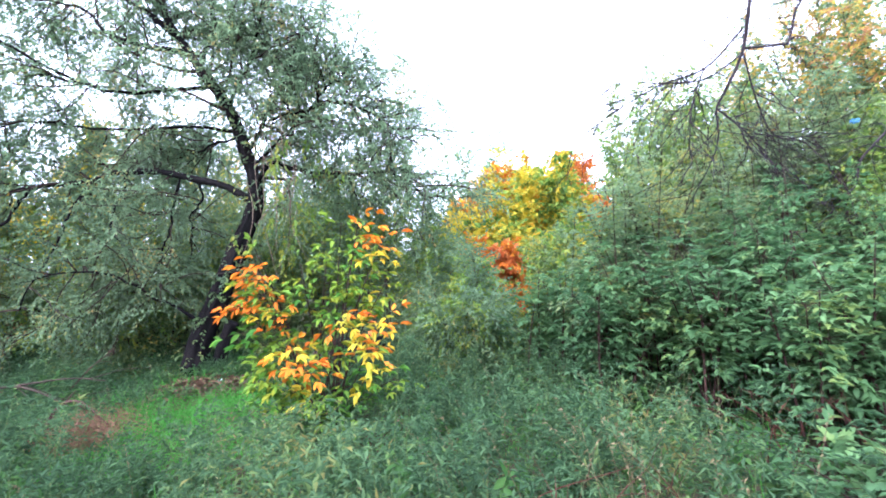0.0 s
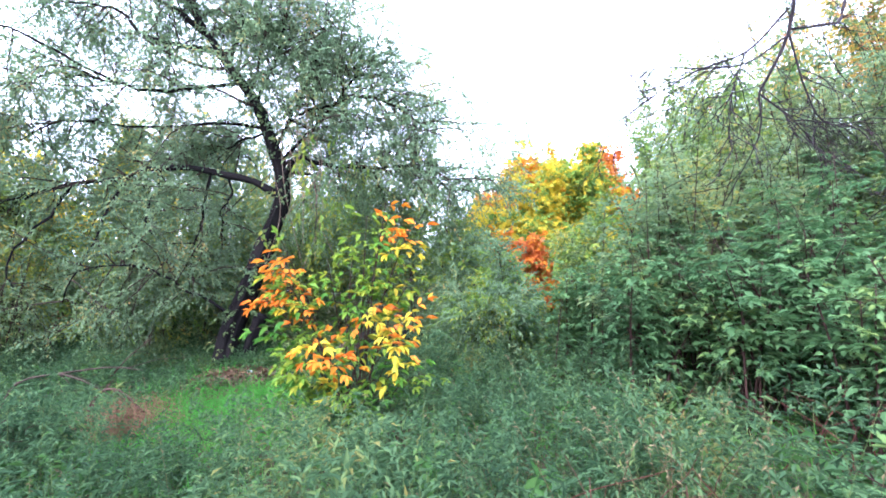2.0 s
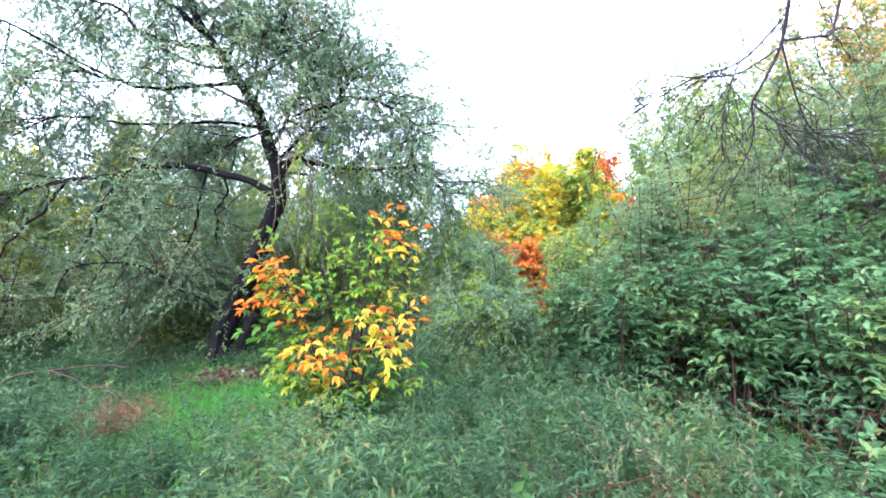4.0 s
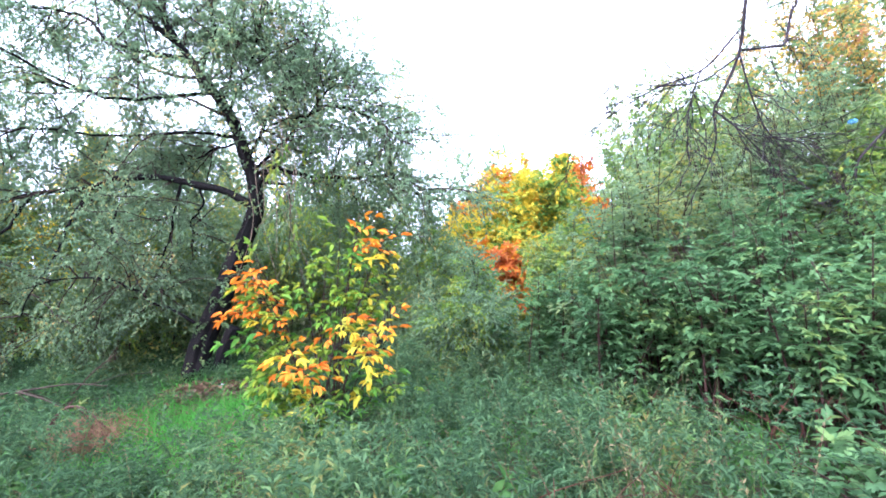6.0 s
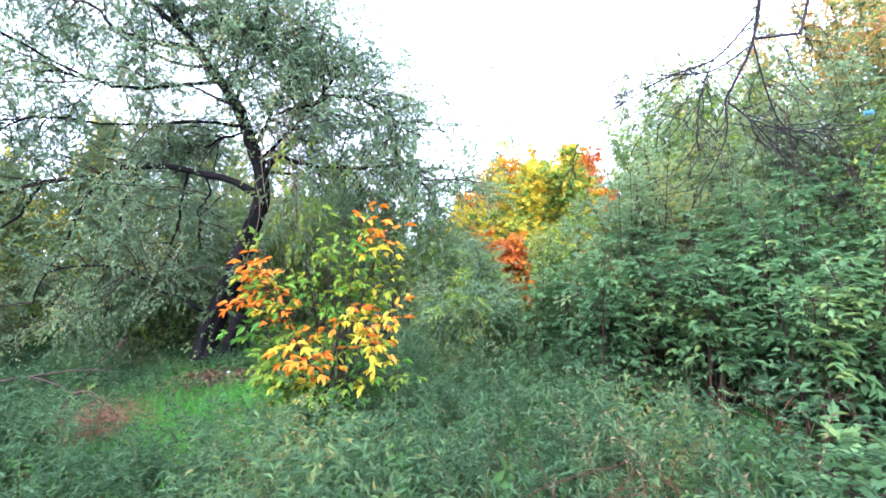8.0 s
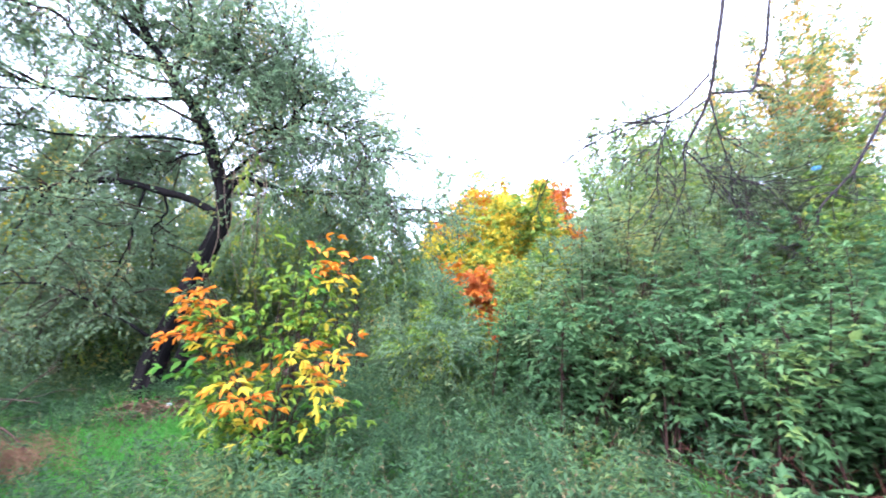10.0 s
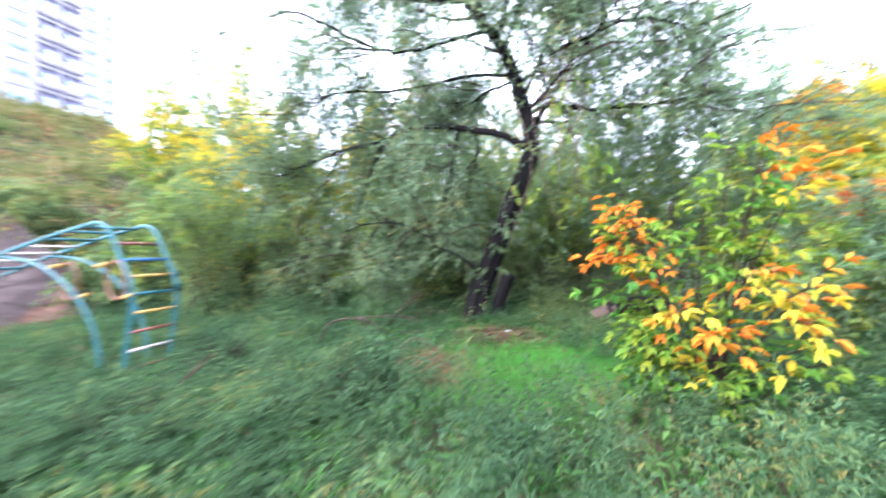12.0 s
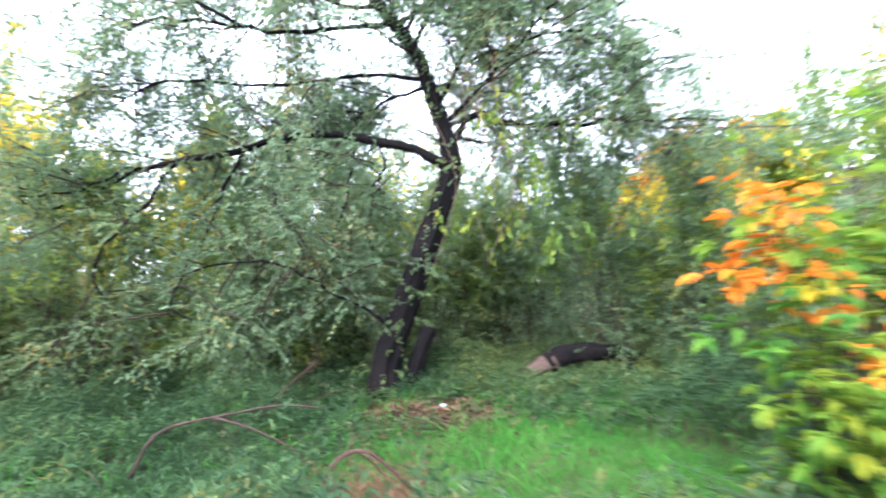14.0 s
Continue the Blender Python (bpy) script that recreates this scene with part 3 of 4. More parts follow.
            kinds[c][0].compound(s, d, size, 2, 0.46, 0.44, "ovate", 0.85, 0.22)
    part("twigwork", wood, STEM, root, kind="stuff")
    for m, name, mat, label in kinds.values():
        part(name, m, mat, root, label)


sapling()

# ---- ash-leaved maple bushes on the bank ----
def maple_bush(x, y, a, b, h, n, label, leaf=0.2, mat=None, spread=0.32):
    """Slender reddish shoots that rise from one foot, with broad compound leaves held level on long stalks."""
    z = float(ground(x, y))
    root = thing("ash_leaved_maple_bush", x, y, z, label, "bush", "maple bushes on the bank")
    stalks, leaves = Mesher(), Mesher()
    for _ in range(n):
        ang, far = rng.uniform(0, 2 * np.pi), np.sqrt(rng.random())
        top = np.array([x + a * far * np.cos(ang), y + b * far * np.sin(ang), z + h * rng.uniform(0.6, 1.0) * (1 - 0.25 * far)])
        foot = np.array([x + spread * a * rng.normal(), y + spread * b * rng.normal(), z - 0.05])
        p = curve([foot, foot * 0.55 + top * 0.45 + np.array([0, 0, 0.1 * h]), top], 9)
        one = Mesher()
        one.tubes(p, np.linspace(rng.uniform(0.007, 0.013), 0.003, 9), 5)
        part("stem", one, STEM, root)
        count = int(12 * h + 4)
        s, w, u = pick(p, count, 0.28 if h > 1 else 0.1, 1.0)
        d = unit(rnd(count) * np.array([1, 1, 0.25]) + UP * 0.25)
        size = leaf * rng.uniform(0.6, 1.15, count) * (1.1 - 0.35 * u)
        e = s + d * size[:, None] * 0.55
        stalks.tubes(np.stack([s, (s + e) / 2 + UP * 0.01, e + d * size[:, None] * 0.5 - UP * size[:, None] * 0.08], 1), np.array([0.0028, 0.002, 0.0012])[None], 3)
        leaves.compound(e, d, size, 2, 0.55, 0.62, "toothed", 0.8, 0.16)
        side = s + d * rng.uniform(0.02, 0.1, count)[:, None]
        leaves.compound(side[::2], unit(rnd(count) * np.array([1, 1, 0.3]))[::2], size[::2] * 0.8, 1, 0.58, 0.6, "toothed", 0.9, 0.2)
    part("stalkwork", stalks, STEM, root, kind="stuff")
    part("foliage", leaves, mat or MAPLE, root, kind="stuff")
    return root


for x, y, a, b, h, n in [(1.75, 4.7, 0.6, 0.6, 2.2, 15), (2.5, 4.2, 0.75, 0.65, 2.3, 17), (3.3, 4.4, 0.85, 0.75, 2.5, 18), (3.3, 3.3, 0.65, 0.55, 2.0, 15), (4.3, 4.2, 0.9, 0.8, 2.5, 18), (2.4, 5.4, 0.8, 0.7, 2.6, 17), (1.3, 5.7, 0.6, 0.6, 1.9, 14), (4.2, 3.0, 0.7, 0.7, 2.1, 16), (2.75, 3.45, 0.45, 0.4, 1.7, 8), (5.3, 4.3, 0.8, 0.8, 2.6, 15)]:
    maple_bush(x, y, a, b, h, n, "leafy green ash-leaved maple bush with reddish brown stems")
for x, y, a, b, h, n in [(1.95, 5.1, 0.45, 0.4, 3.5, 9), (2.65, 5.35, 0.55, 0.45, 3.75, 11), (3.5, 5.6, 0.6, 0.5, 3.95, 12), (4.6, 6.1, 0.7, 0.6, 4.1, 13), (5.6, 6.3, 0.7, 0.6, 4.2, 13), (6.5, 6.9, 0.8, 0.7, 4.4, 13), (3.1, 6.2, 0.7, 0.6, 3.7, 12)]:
    maple_bush(x, y, a, b, h, n, "tall slender ash-leaved maple shoots with sparse light green leaves", 0.17, MAPLE_LIT, 0.5)
# the last, tallest bush stands out of view, added to shade the low ones
for x, y, a, b, h, n in [(2.7, 2.45, 0.38, 0.3, 0.7, 9), (3.3, 2.2, 0.45, 0.35, 0.85, 11), (3.0, 1.7, 0.4, 0.35, 0.6, 10), (3.75, 2.65, 0.4, 0.4, 1.3, 9), (2.35, 1.75, 0.3, 0.3, 0.42, 8), (2.2, 2.5, 0.35, 0.3, 0.5, 9), (2.7, 2.0, 0.4, 0.3, 0.55, 10), (3.6, 1.9, 0.4, 0.35, 0.9, 10), (2.6, 1.35, 0.3, 0.25, 0.45, 8), (3.55, 2.4, 0.55, 0.45, 2.2, 13), (4.3, 1.7, 0.7, 0.6, 2.4, 15)]:
    maple_bush(x, y, a, b, h, n, "young ash-leaved maple with broad dark green leaves" if h > 1 else "low young ash-leaved maple with broad dark green leaves", 0.25)
for x, y, a, b, h in [(3.6, 6.8, 1.2, 1.0, 2.9), (5.6, 5.8, 1.2, 1.0, 2.9), (2.3, 7.4, 0.9, 0.9, 2.8), (4.8, 7.8, 1.4, 1.2, 4.6), (6.8, 7.4, 1.6, 1.2, 6.0), (4.4, 9.4, 1.2, 1.0, 5.2), (6.2, 10.0, 1.8, 1.3, 6.6), (8.6, 8.6, 2.0, 1.4, 7.6), (5.6, 12.5, 1.8, 1.4, 6.4), (9.6, 6.4, 1.8, 1.4, 6.4), (7.6, 11.5, 2.0, 1.4, 6.8)]:
    bush("bank_shrub", x, y, (a, b, h), "green shrub with yellowing tips on the rising bank", "shrub", THICKET, TWIG, 14, 1200 if x > 6.5 else 850, 9, 0.075, 0.48, 0.08, "kite", group="shrubs on the rising bank", extra=(FADED, 0.5, "yellow and rusty turning leaves") if x > 6.5 else (LIME, 0.5, "yellow-green turning leaves"))
for x, y, a, b, h, mat, ex in [(0.9, 11.6, 0.9, 0.8, 4.8, YELLOW, ORANGE), (1.5, 11.8, 0.9, 0.8, 5.1, YELLOW, ORANGE), (2.1, 11.9, 1.0, 0.8, 5.1, YELLOW, ORANGE), (2.7, 12.1, 1.0, 0.8, 4.85, YELLOW, LIME), (3.3, 12.3, 1.0, 0.8, 4.95, YELLOW, ORANGE), (1.7, 10.4, 0.9, 0.7, 4.2, YELLOW, LIME), (2.8, 10.6, 0.9, 0.8, 4.5, LIME, YELLOW), (0.4, 10.2, 0.8, 0.7, 3.4, YELLOW, LIME), (0.55, 9.1, 0.35, 0.35, 2.6, ORANGE, YELLOW), (1.05, 8.6, 0.28, 0.28, 2.35, RUST, ORANGE), (1.5, 9.2, 0.7, 0.6, 2.7, LIME, YELLOW), (-0.1, 9.3, 0.5, 0.5, 2.3, LIME, YELLOW), (3.9, 13.4, 1.3, 0.9, 4.9, ORANGE, RUST)]:
    words = {YELLOW.name: "yellow", ORANGE.name: "orange", LIME.name: "yellow-green", RUST.name: "rust-red"}
    bush("autumn_bush", x, y, (a, b, h), words[mat.name] + " autumn bush with turning leaves on the slope", "bush", mat, TWIG, 13, 900 if a > 0.4 else 220, 9, 0.125, 0.55, 0.08 if a > 0.4 else 0.55, "kite", group="autumn bushes on the slope", extra=(ex, 0.32, words[ex.name] + " turning leaves"))

# ---- the bare twigged limb that hangs in from a tree on the bank ----
bank_limbs = [
    ([(7.3, 5.4, 1.2), (7.3, 5.3, 4.0), (7.0, 5.2, 5.9), (6.2, 4.9, 6.9), (5.0, 4.7, 6.9), (4.1, 4.6, 6.1), (3.69, 4.57, 5.24)], 0.16, 0.026),
    ([(3.69, 4.57, 5.24), (3.55, 4.51, 4.73), (3.42, 4.44, 4.36), (3.30, 4.49, 3.76), (3.07, 4.52, 3.32), (2.99, 4.54, 3.16), (2.97, 4.57, 2.76), (2.72, 4.82, 2.15)], 0.026, 0.004),
    ([(3.31, 4.47, 4.00), (2.89, 4.49, 3.61), (2.40, 4.59, 3.48), (1.75, 4.70, 3.13), (1.52, 4.71, 2.89)], 0.014, 0.003),
    ([(3.28, 4.49, 3.73), (2.82, 4.40, 3.45), (2.38, 4.39, 3.43), (2.03, 4.47, 3.51), (1.66, 4.47, 3.43)], 0.012, 0.0025),
    ([(3.31, 4.50, 3.78), (3.44, 4.55, 3.19), (3.62, 4.59, 2.85), (4.07, 4.70, 2.87)], 0.012, 0.0035),
    ([(3.31, 4.49, 3.80), (3.75, 4.60, 3.87), (3.96, 4.69, 3.96), (4.14, 4.76, 4.36), (4.33, 4.84, 4.72), (4.6, 4.8, 6.6)], 0.012, 0.018),
    ([(3.0, 4.54, 3.18), (3.30, 4.57, 2.90), (3.60, 4.71, 2.63)], 0.011, 0.004),
    ([(6.9, 5.2, 5.6), (5.9, 4.6, 4.5), (4.77, 4.41, 3.01), (4.57, 4.42, 2.77), (4.31, 4.44, 2.51), (4.21, 4.46, 2.21), (3.82, 4.46, 2.07)], 0.02, 0.004),
    ([(2.86, 4.48, 3.58), (2.73, 4.53, 3.19), (2.68, 4.56, 2.77)], 0.008, 0.0025),
]


DARKTWIG = rough_material("dead_dark_twigs", [(0.3, (0.012, 0.009, 0.011)), (0.7, (0.036, 0.028, 0.031))], 9)


def bare_tree():
    root = thing("bank_tree", 7.3, 5.4, 1.2, "tree on the bank with a dead, bare hanging limb", "tree")
    fine = Mesher()
    for number, (points, r0, r1) in enumerate(bank_limbs):
        p = curve(points, 22)
        w = Mesher()
        w.tubes(p, np.linspace(r0, r1, 22) * (1 + 0.06 * np.sin(np.arange(22) * 1.9)), 9 if number == 0 else 6)
        part("trunk" if number == 0 else "limb", w, BARK if number == 0 else DARKTWIG, root, flat=False)
        s, d, u = pick(p, 17 if number else 10, 0.15 if number else 0.8, 1)
        for a, b in zip(s, d):
            q = branch(a, b * 0.9 + 0.6 * rng.normal(size=3) - UP * 0.1, rng.uniform(0.35, 1.2), 0.35, 0.22, 10)
            one = Mesher()
            one.tubes(q, np.linspace(0.0058, 0.0022, len(q)), 4)
            part("branch", one, DARKTWIG, root)
            s2, d2, _ = pick(q, 8)
            twigs(fine, None, s2, d2 + 0.6 * rnd(8), rng.uniform(0.12, 0.5, 8), 0.25, 0, r=0.0022)
    for x, y, z in [(1.96, 4.35, 4.79), (2.6, 4.4, 4.7), (1.2, 4.9, 5.1)]:
        q = branch((x, y, z + 1.5), (-0.05, 0.05, -1), 2.4, 0.1, 0.05)
        one = Mesher()
        one.tubes(q, np.linspace(0.003, 0.0014, len(q)), 4)
        part("hanging_twig", one, DARKTWIG, root)
    part("twigwork", fine, DARKTWIG, root, "bare thin grey-brown twigs", kind="stuff")


bare_tree()

# ---- hillside with the rock face, climbing frame and tower block ----
def rock_material():
    """Bedded mauve-grey rock with rusty patches and thin dark partings."""
    m, t, b = material("layered_rock", 0.92)
    tone = ramp(t, noise_node(t, 0.9, 6, 0.65, stretch=(1, 1, 2.5)), [(0.3, (0.052, 0.040, 0.040)), (0.5, (0.085, 0.065, 0.064)), (0.7, (0.125, 0.100, 0.096))])
    tone = mix(t, tone, (0.20, 0.095, 0.048), ramp(t, noise_node(t, 0.35, 3), [(0.55, (0, 0, 0)), (0.66, (0.85, 0.85, 0.85))]))
    seam = noise_node(t, 0.8, 5, 0.6, stretch=(0.35, 0.35, 6))
    tone = mix(t, tone, (0.03, 0.023, 0.024), ramp(t, seam, [(0.28, (0.9, 0.9, 0.9)), (0.36, (0, 0, 0))]))
    grain = noise_node(t, 14, 5, 0.7)
    t.links.new(mix(t, tone, ramp(t, grain, [(0.3, (0.7, 0.7, 0.7)), (0.7, (1.05, 1.05, 1.05))]), 0.7, "MULTIPLY"), b.inputs["Base Color"])
    bump(t, b, mix(t, grain, seam, 0.5), 0.7, 0.04)
    return m


ROCK = rock_material()


def rock_face():
    """A broken, layered face along the foot of the hill."""
    nw, nh = 150, 80
    m = Mesher()
    w = np.linspace(-1.4, 11, nw)[None] + np.zeros((nh, 1))
    top = 1.2 + 2.0 * smooth(-1.2, 1.8, w) + 0.1 * np.sin(2.3 * w)
    h = -0.5 + np.linspace(0, 1, nh)[:, None] * (top + 0.5)
    layer = np.floor(h / 0.33 + 0.5 * np.sin(w * 0.5) + 0.2 * np.sin(2.1 * w))
    step = np.modf(np.sin(layer * 12.9 + np.floor(w * 0.9 + layer * 0.37) * 4.7) * 43.7)[0]
    s = -0.45 + 0.2 * h + 0.035 * step + 0.05 * ((np.modf(np.abs(h / 0.33 + 0.5 * np.sin(w * 0.5) + 0.2 * np.sin(2.1 * w)))[0] < 0.2) & (np.sin(layer * 5.1 + np.floor(w * 0.45) * 2.3) > 0.25)) + 0.02 * np.sin(5.3 * w + 3.7 * h) + 0.015 * rng.normal(size=w.shape) + 0.05 * np.sin(1.1 * w)
    x = CLIFF[0] + w * ALONG[0] + s * BACK[0]
    y = CLIFF[1] + w * ALONG[1] + s * BACK[1]
    idx = (np.arange(nh - 1)[:, None] * nw + np.arange(nw - 1)[None]).ravel()
    m.add(np.stack([x, y, h], -1), np.stack([idx, idx + 1, idx + nw + 1, idx + nw], -1))
    tagged(part("rock_face", m, ROCK, None, "layered reddish grey rock face below the slope"), category="rock face", kind="structure")


rock_face()


def paint(name, col):
    m, t, b = material(name, 0.45)
    n = noise_node(t, 14, 5)
    t.links.new(mix(t, ramp(t, n, [(0.35, tuple(c * 0.75 for c in col)), (0.6, col)]), (0.2, 0.1, 0.06), ramp(t, noise_node(t, 25, 6, 0.75), [(0.66, (0, 0, 0)), (0.72, (1, 1, 1))])), b.inputs["Base Color"])
    return m


BLUE, BAR_Y, BAR_W, RED, DEEP = paint("blue_paint", (0.008, 0.095, 0.115)), paint("yellow_paint", (0.42, 0.26, 0.06)), paint("white_paint", (0.42, 0.38, 0.36)), paint("red_paint", (0.17, 0.05, 0.035)), paint("deep_blue_paint", (0.025, 0.11, 0.32))


def climbing_frame():
    h = unit(np.array([-6.35, -2.0, 0]))
    v = np.array([-h[1], h[0], 0]) * -1  # towards the far rail
    if v[1] < 0:
        v = -v
    foot = np.array([-7.62, 3.35, -0.25])
    root = thing("climbing_frame", *foot, "old blue pipe climbing frame with coloured rungs and red rings", "climbing frame")

    def at(u, w, z):
        return foot + h * u + v * w + UP * z
    wide = 0.72
    line = [(0.1, 0.0), (-0.02, 0.7), (-0.1, 1.3), (0.08, 1.75), (0.32, 2.16), (0.75, 2.14), (2.2, 1.78), (4.2, 1.15), (6.2, 0.45), (6.8, 0.1)]
    for w in (0.0, wide):
        m = Mesher()
        m.tubes(np.array([at(u, w, z) for u, z in curve([(a, b, 0) for a, b in line], 60)[:, :2]]), 0.026, 8)
        part("rail", m, BLUE, root, flat=False)
        m = Mesher()
        m.tubes(np.array([at(u, w, z) for u, z in curve([(2.1, 1.8, 0), (1.45, 1.68, 0), (0.85, 1.3, 0), (0.5, 0.75, 0), (0.38, 0.0, 0)], 24)[:, :2]]), 0.023, 8)
        part("arched_support", m, BLUE, root, flat=False)

    def rung(u, z, mat):
        m = Mesher()
        m.tubes(np.array([at(u, 0.02, z), at(u, wide / 2, z), at(u, wide - 0.02, z)]), 0.02, 8)
        part("rung", m, mat, root, flat=False)
    for i, z in enumerate([0.25, 0.5, 0.75, 1.0, 1.25, 1.48, 1.7, 1.92]):
        u = float(np.interp(z, [b for _, b in line[:5]], [a for a, _ in line[:5]]))
        rung(u, z, [RED, BAR_W, RED, BAR_Y, BLUE, BAR_Y, DEEP, RED][i])
    for i, u in enumerate(np.arange(0.55, 6.6, 0.36)):
        z = float(np.interp(u, [a for a, _ in line[4:]], [b for _, b in line[4:]]))
        rung(u, z, [BLUE, BLUE, BLUE, BAR_W, BAR_W, BAR_W, BLUE, BAR_W, BAR_W, BLUE, DEEP, BAR_Y, BLUE, BAR_Y][i % 14])
    for u in (0.55, 1.35):
        m = Mesher()
        a = np.linspace(0, 2 * np.pi, 25)
        m.tubes(np.array([at(u + 0.23 * np.cos(b) * 0.9, wide / 2 + 0.05 * np.cos(b), 1.42 + 0.27 * np.sin(b)) for b in a]), 0.017, 7)
        ring = part("ring", m, RED, root, flat=False)
        for du in (-0.22, 0.22):
            m = Mesher()
            m.tubes(np.array([at(u + du, wide / 2 - 0.1, 1.4 + du), at(u + du, wide / 2 + 0.1, 1.44 + du)]), 0.028, 7)
            part("grip", m, BAR_Y, ring, flat=False)


climbing_frame()

FACADE = rough_material("pale_facade", [(0.3, (0.40, 0.385, 0.44)), (0.7, (0.48, 0.46, 0.52))], 0.4, 0.85, 0.1, 0.01)
WHITEWALL = rough_material("white_facade", [(0.3, (0.74, 0.75, 0.78)), (0.7, (0.82, 0.83, 0.85))], 0.4, 0.85, 0.1, 0.01)
FRAME_W = rough_material("white_window_frame", [(0.3, (0.6, 0.62, 0.63)), (0.7, (0.72, 0.74, 0.75))], 2)
# dark tone standing for shade in the loggias and over the windows
BUILDING_SHADE = rough_material("building_shade", [(0.3, (0.13, 0.125, 0.18)), (0.7, (0.2, 0.19, 0.26))], 2)
gm, gt, gb = material("window_glass", 0.08)
gb.inputs["Base Color"].default_value = (0.3, 0.48, 0.53, 1)
gb.inputs["Specular IOR Level"].default_value = 0.9
GLASS = gm


def tower_block():
    a, b = np.array([-65.3, 6.9, 0]), np.array([-70.5, 31.7, 0])
    e = unit(b - a)
    out = np.array([e[1], -e[0], 0])
    if out @ (np.array([0, 0, 0]) - a) < 0:
        out = -out
    turn = np.stack([e, out, UP], 1)
    base, floor_h, storeys = 8.0, 3.0, 16
    root = thing("apartment_building", *(a + UP * base), "pale sixteen-storey apartment building with rows of windows and dark balconies", "apartment building")

    def block(u0, u1, d0, d1, z0, z1, mat, name, parent, label=""):
        m = Mesher()
        m.box(a + e * (u0 + u1) / 2 + out * (d0 + d1) / 2 + UP * (z0 + z1) / 2, np.array([(u1 - u0) / 2, (d1 - d0) / 2, (z1 - z0) / 2]), turn)
        return part(name, m, mat, parent, label)
    top = base + floor_h * storeys
    block(0, 25.5, -14, 0, base, top, FACADE, "wall", root)
    block(-6.5, 0, -12, -0.6, base, top + 1.5, WHITEWALL, "wall", root, "white plain end wall")
    block(-6.8, 25.8, -14.3, 0.3, top + 1.5, top + 1.9, FACADE, "roof", root)
    block(0, 25.5, 0, 0.25, base, base + 4.5, WHITEWALL, "plinth", root, "white ground floor band")
    shared = {}

    def shape(key, make):
        if key not in shared:
            shared[key] = make()
        return shared[key]

    def slab(size, mat):
        m = Mesher()
        m.box(np.zeros(3), np.array(size) / 2)
        me = m.mesh("piece")
        me.materials.append(mat)
        return me

    def piece(name, key, size, mat, u, d, z, parent):
        ob = new(name, shape(key, lambda: slab(size, mat)))
        ob.parent = parent
        ob.matrix_parent_inverse = root.matrix_basis.inverted()
        m4 = Matrix([[*turn[0], 0], [*turn[1], 0], [*turn[2], 0], [0, 0, 0, 1]])
        ob.matrix_basis = Matrix.Translation(a + e * u + out * d + UP * z) @ m4
        return ob
    for row in range(1, storeys):
        z = base + floor_h * row + 1.7
        for u, w, kind in [(1.6, 2.4, 0), (5.2, 2.6, 1), (8.3, 2.6, 1), (11.2, 2.0, 0), (14.2, 2.0, 0), (17.2, 2.2, 1), (19.8, 2.2, 1), (22.2, 1.6, 0), (24.6, 1.0, 0)]:
            if kind == 0:
                win = piece("window", ("f", w), (w, 0.12, 1.6), FRAME_W, u, 0.03, z, root)
                for q in (-0.25, 0.25):
                    p = piece("pane", ("p", w), (w * 0.42, 0.06, 1.35), GLASS, u + q * w, 0.1, z, win)
                    p.matrix_parent_inverse = Matrix.Identity(4)
                    p.matrix_basis = pose(q * w, 0.07, 0)
                # the shadow above the window, modelled as a dark bar
                s = piece("lintel_shadow", ("l", w), (w + 0.1, 0.14, 0.16), BUILDING_SHADE, u, 0.06, z + 0.86, win)
                s.matrix_parent_inverse = Matrix.Identity(4)
                s.matrix_basis = pose(0, 0.05, 0.86)
            else:
                bal = piece("balcony", ("b", w), (w, 0.5, 1.0), FACADE, u, 0.25, z - 0.9, root)
                # the loggia's shaded inside is a dark sheet behind the parapet
                for name, size, mat, at in (("opening_shade", (w - 0.15, 0.08, 1.5), BUILDING_SHADE, (0, -0.18, 1.2)), ("glazing", (w * 0.6, 0.06, 1.0), GLASS, (0.15 - 0.1 * (row % 3), 0.1, 0.75)), ("canopy", (w, 0.35, 0.1), FACADE, (0, -0.05, 2.0))):
                    s = piece(name, (name, w), size, mat, u, 0, z, bal)
                    s.matrix_parent_inverse = Matrix.Identity(4)
                    s.matrix_basis = pose(*at)
        win = piece("window", ("f", 2.1), (2.1, 0.12, 1.6), FRAME_W, -2.6, -0.57, z, root)
        for q in (-0.25, 0.25):
            p = piece("pane", ("p", 2.1), (0.9, 0.06, 1.35), GLASS, 0, 0, z, win)
            p.matrix_parent_inverse = Matrix.Identity(4)
            p.matrix_basis = pose(q * 2.1, 0.07, 0)


tower_block()

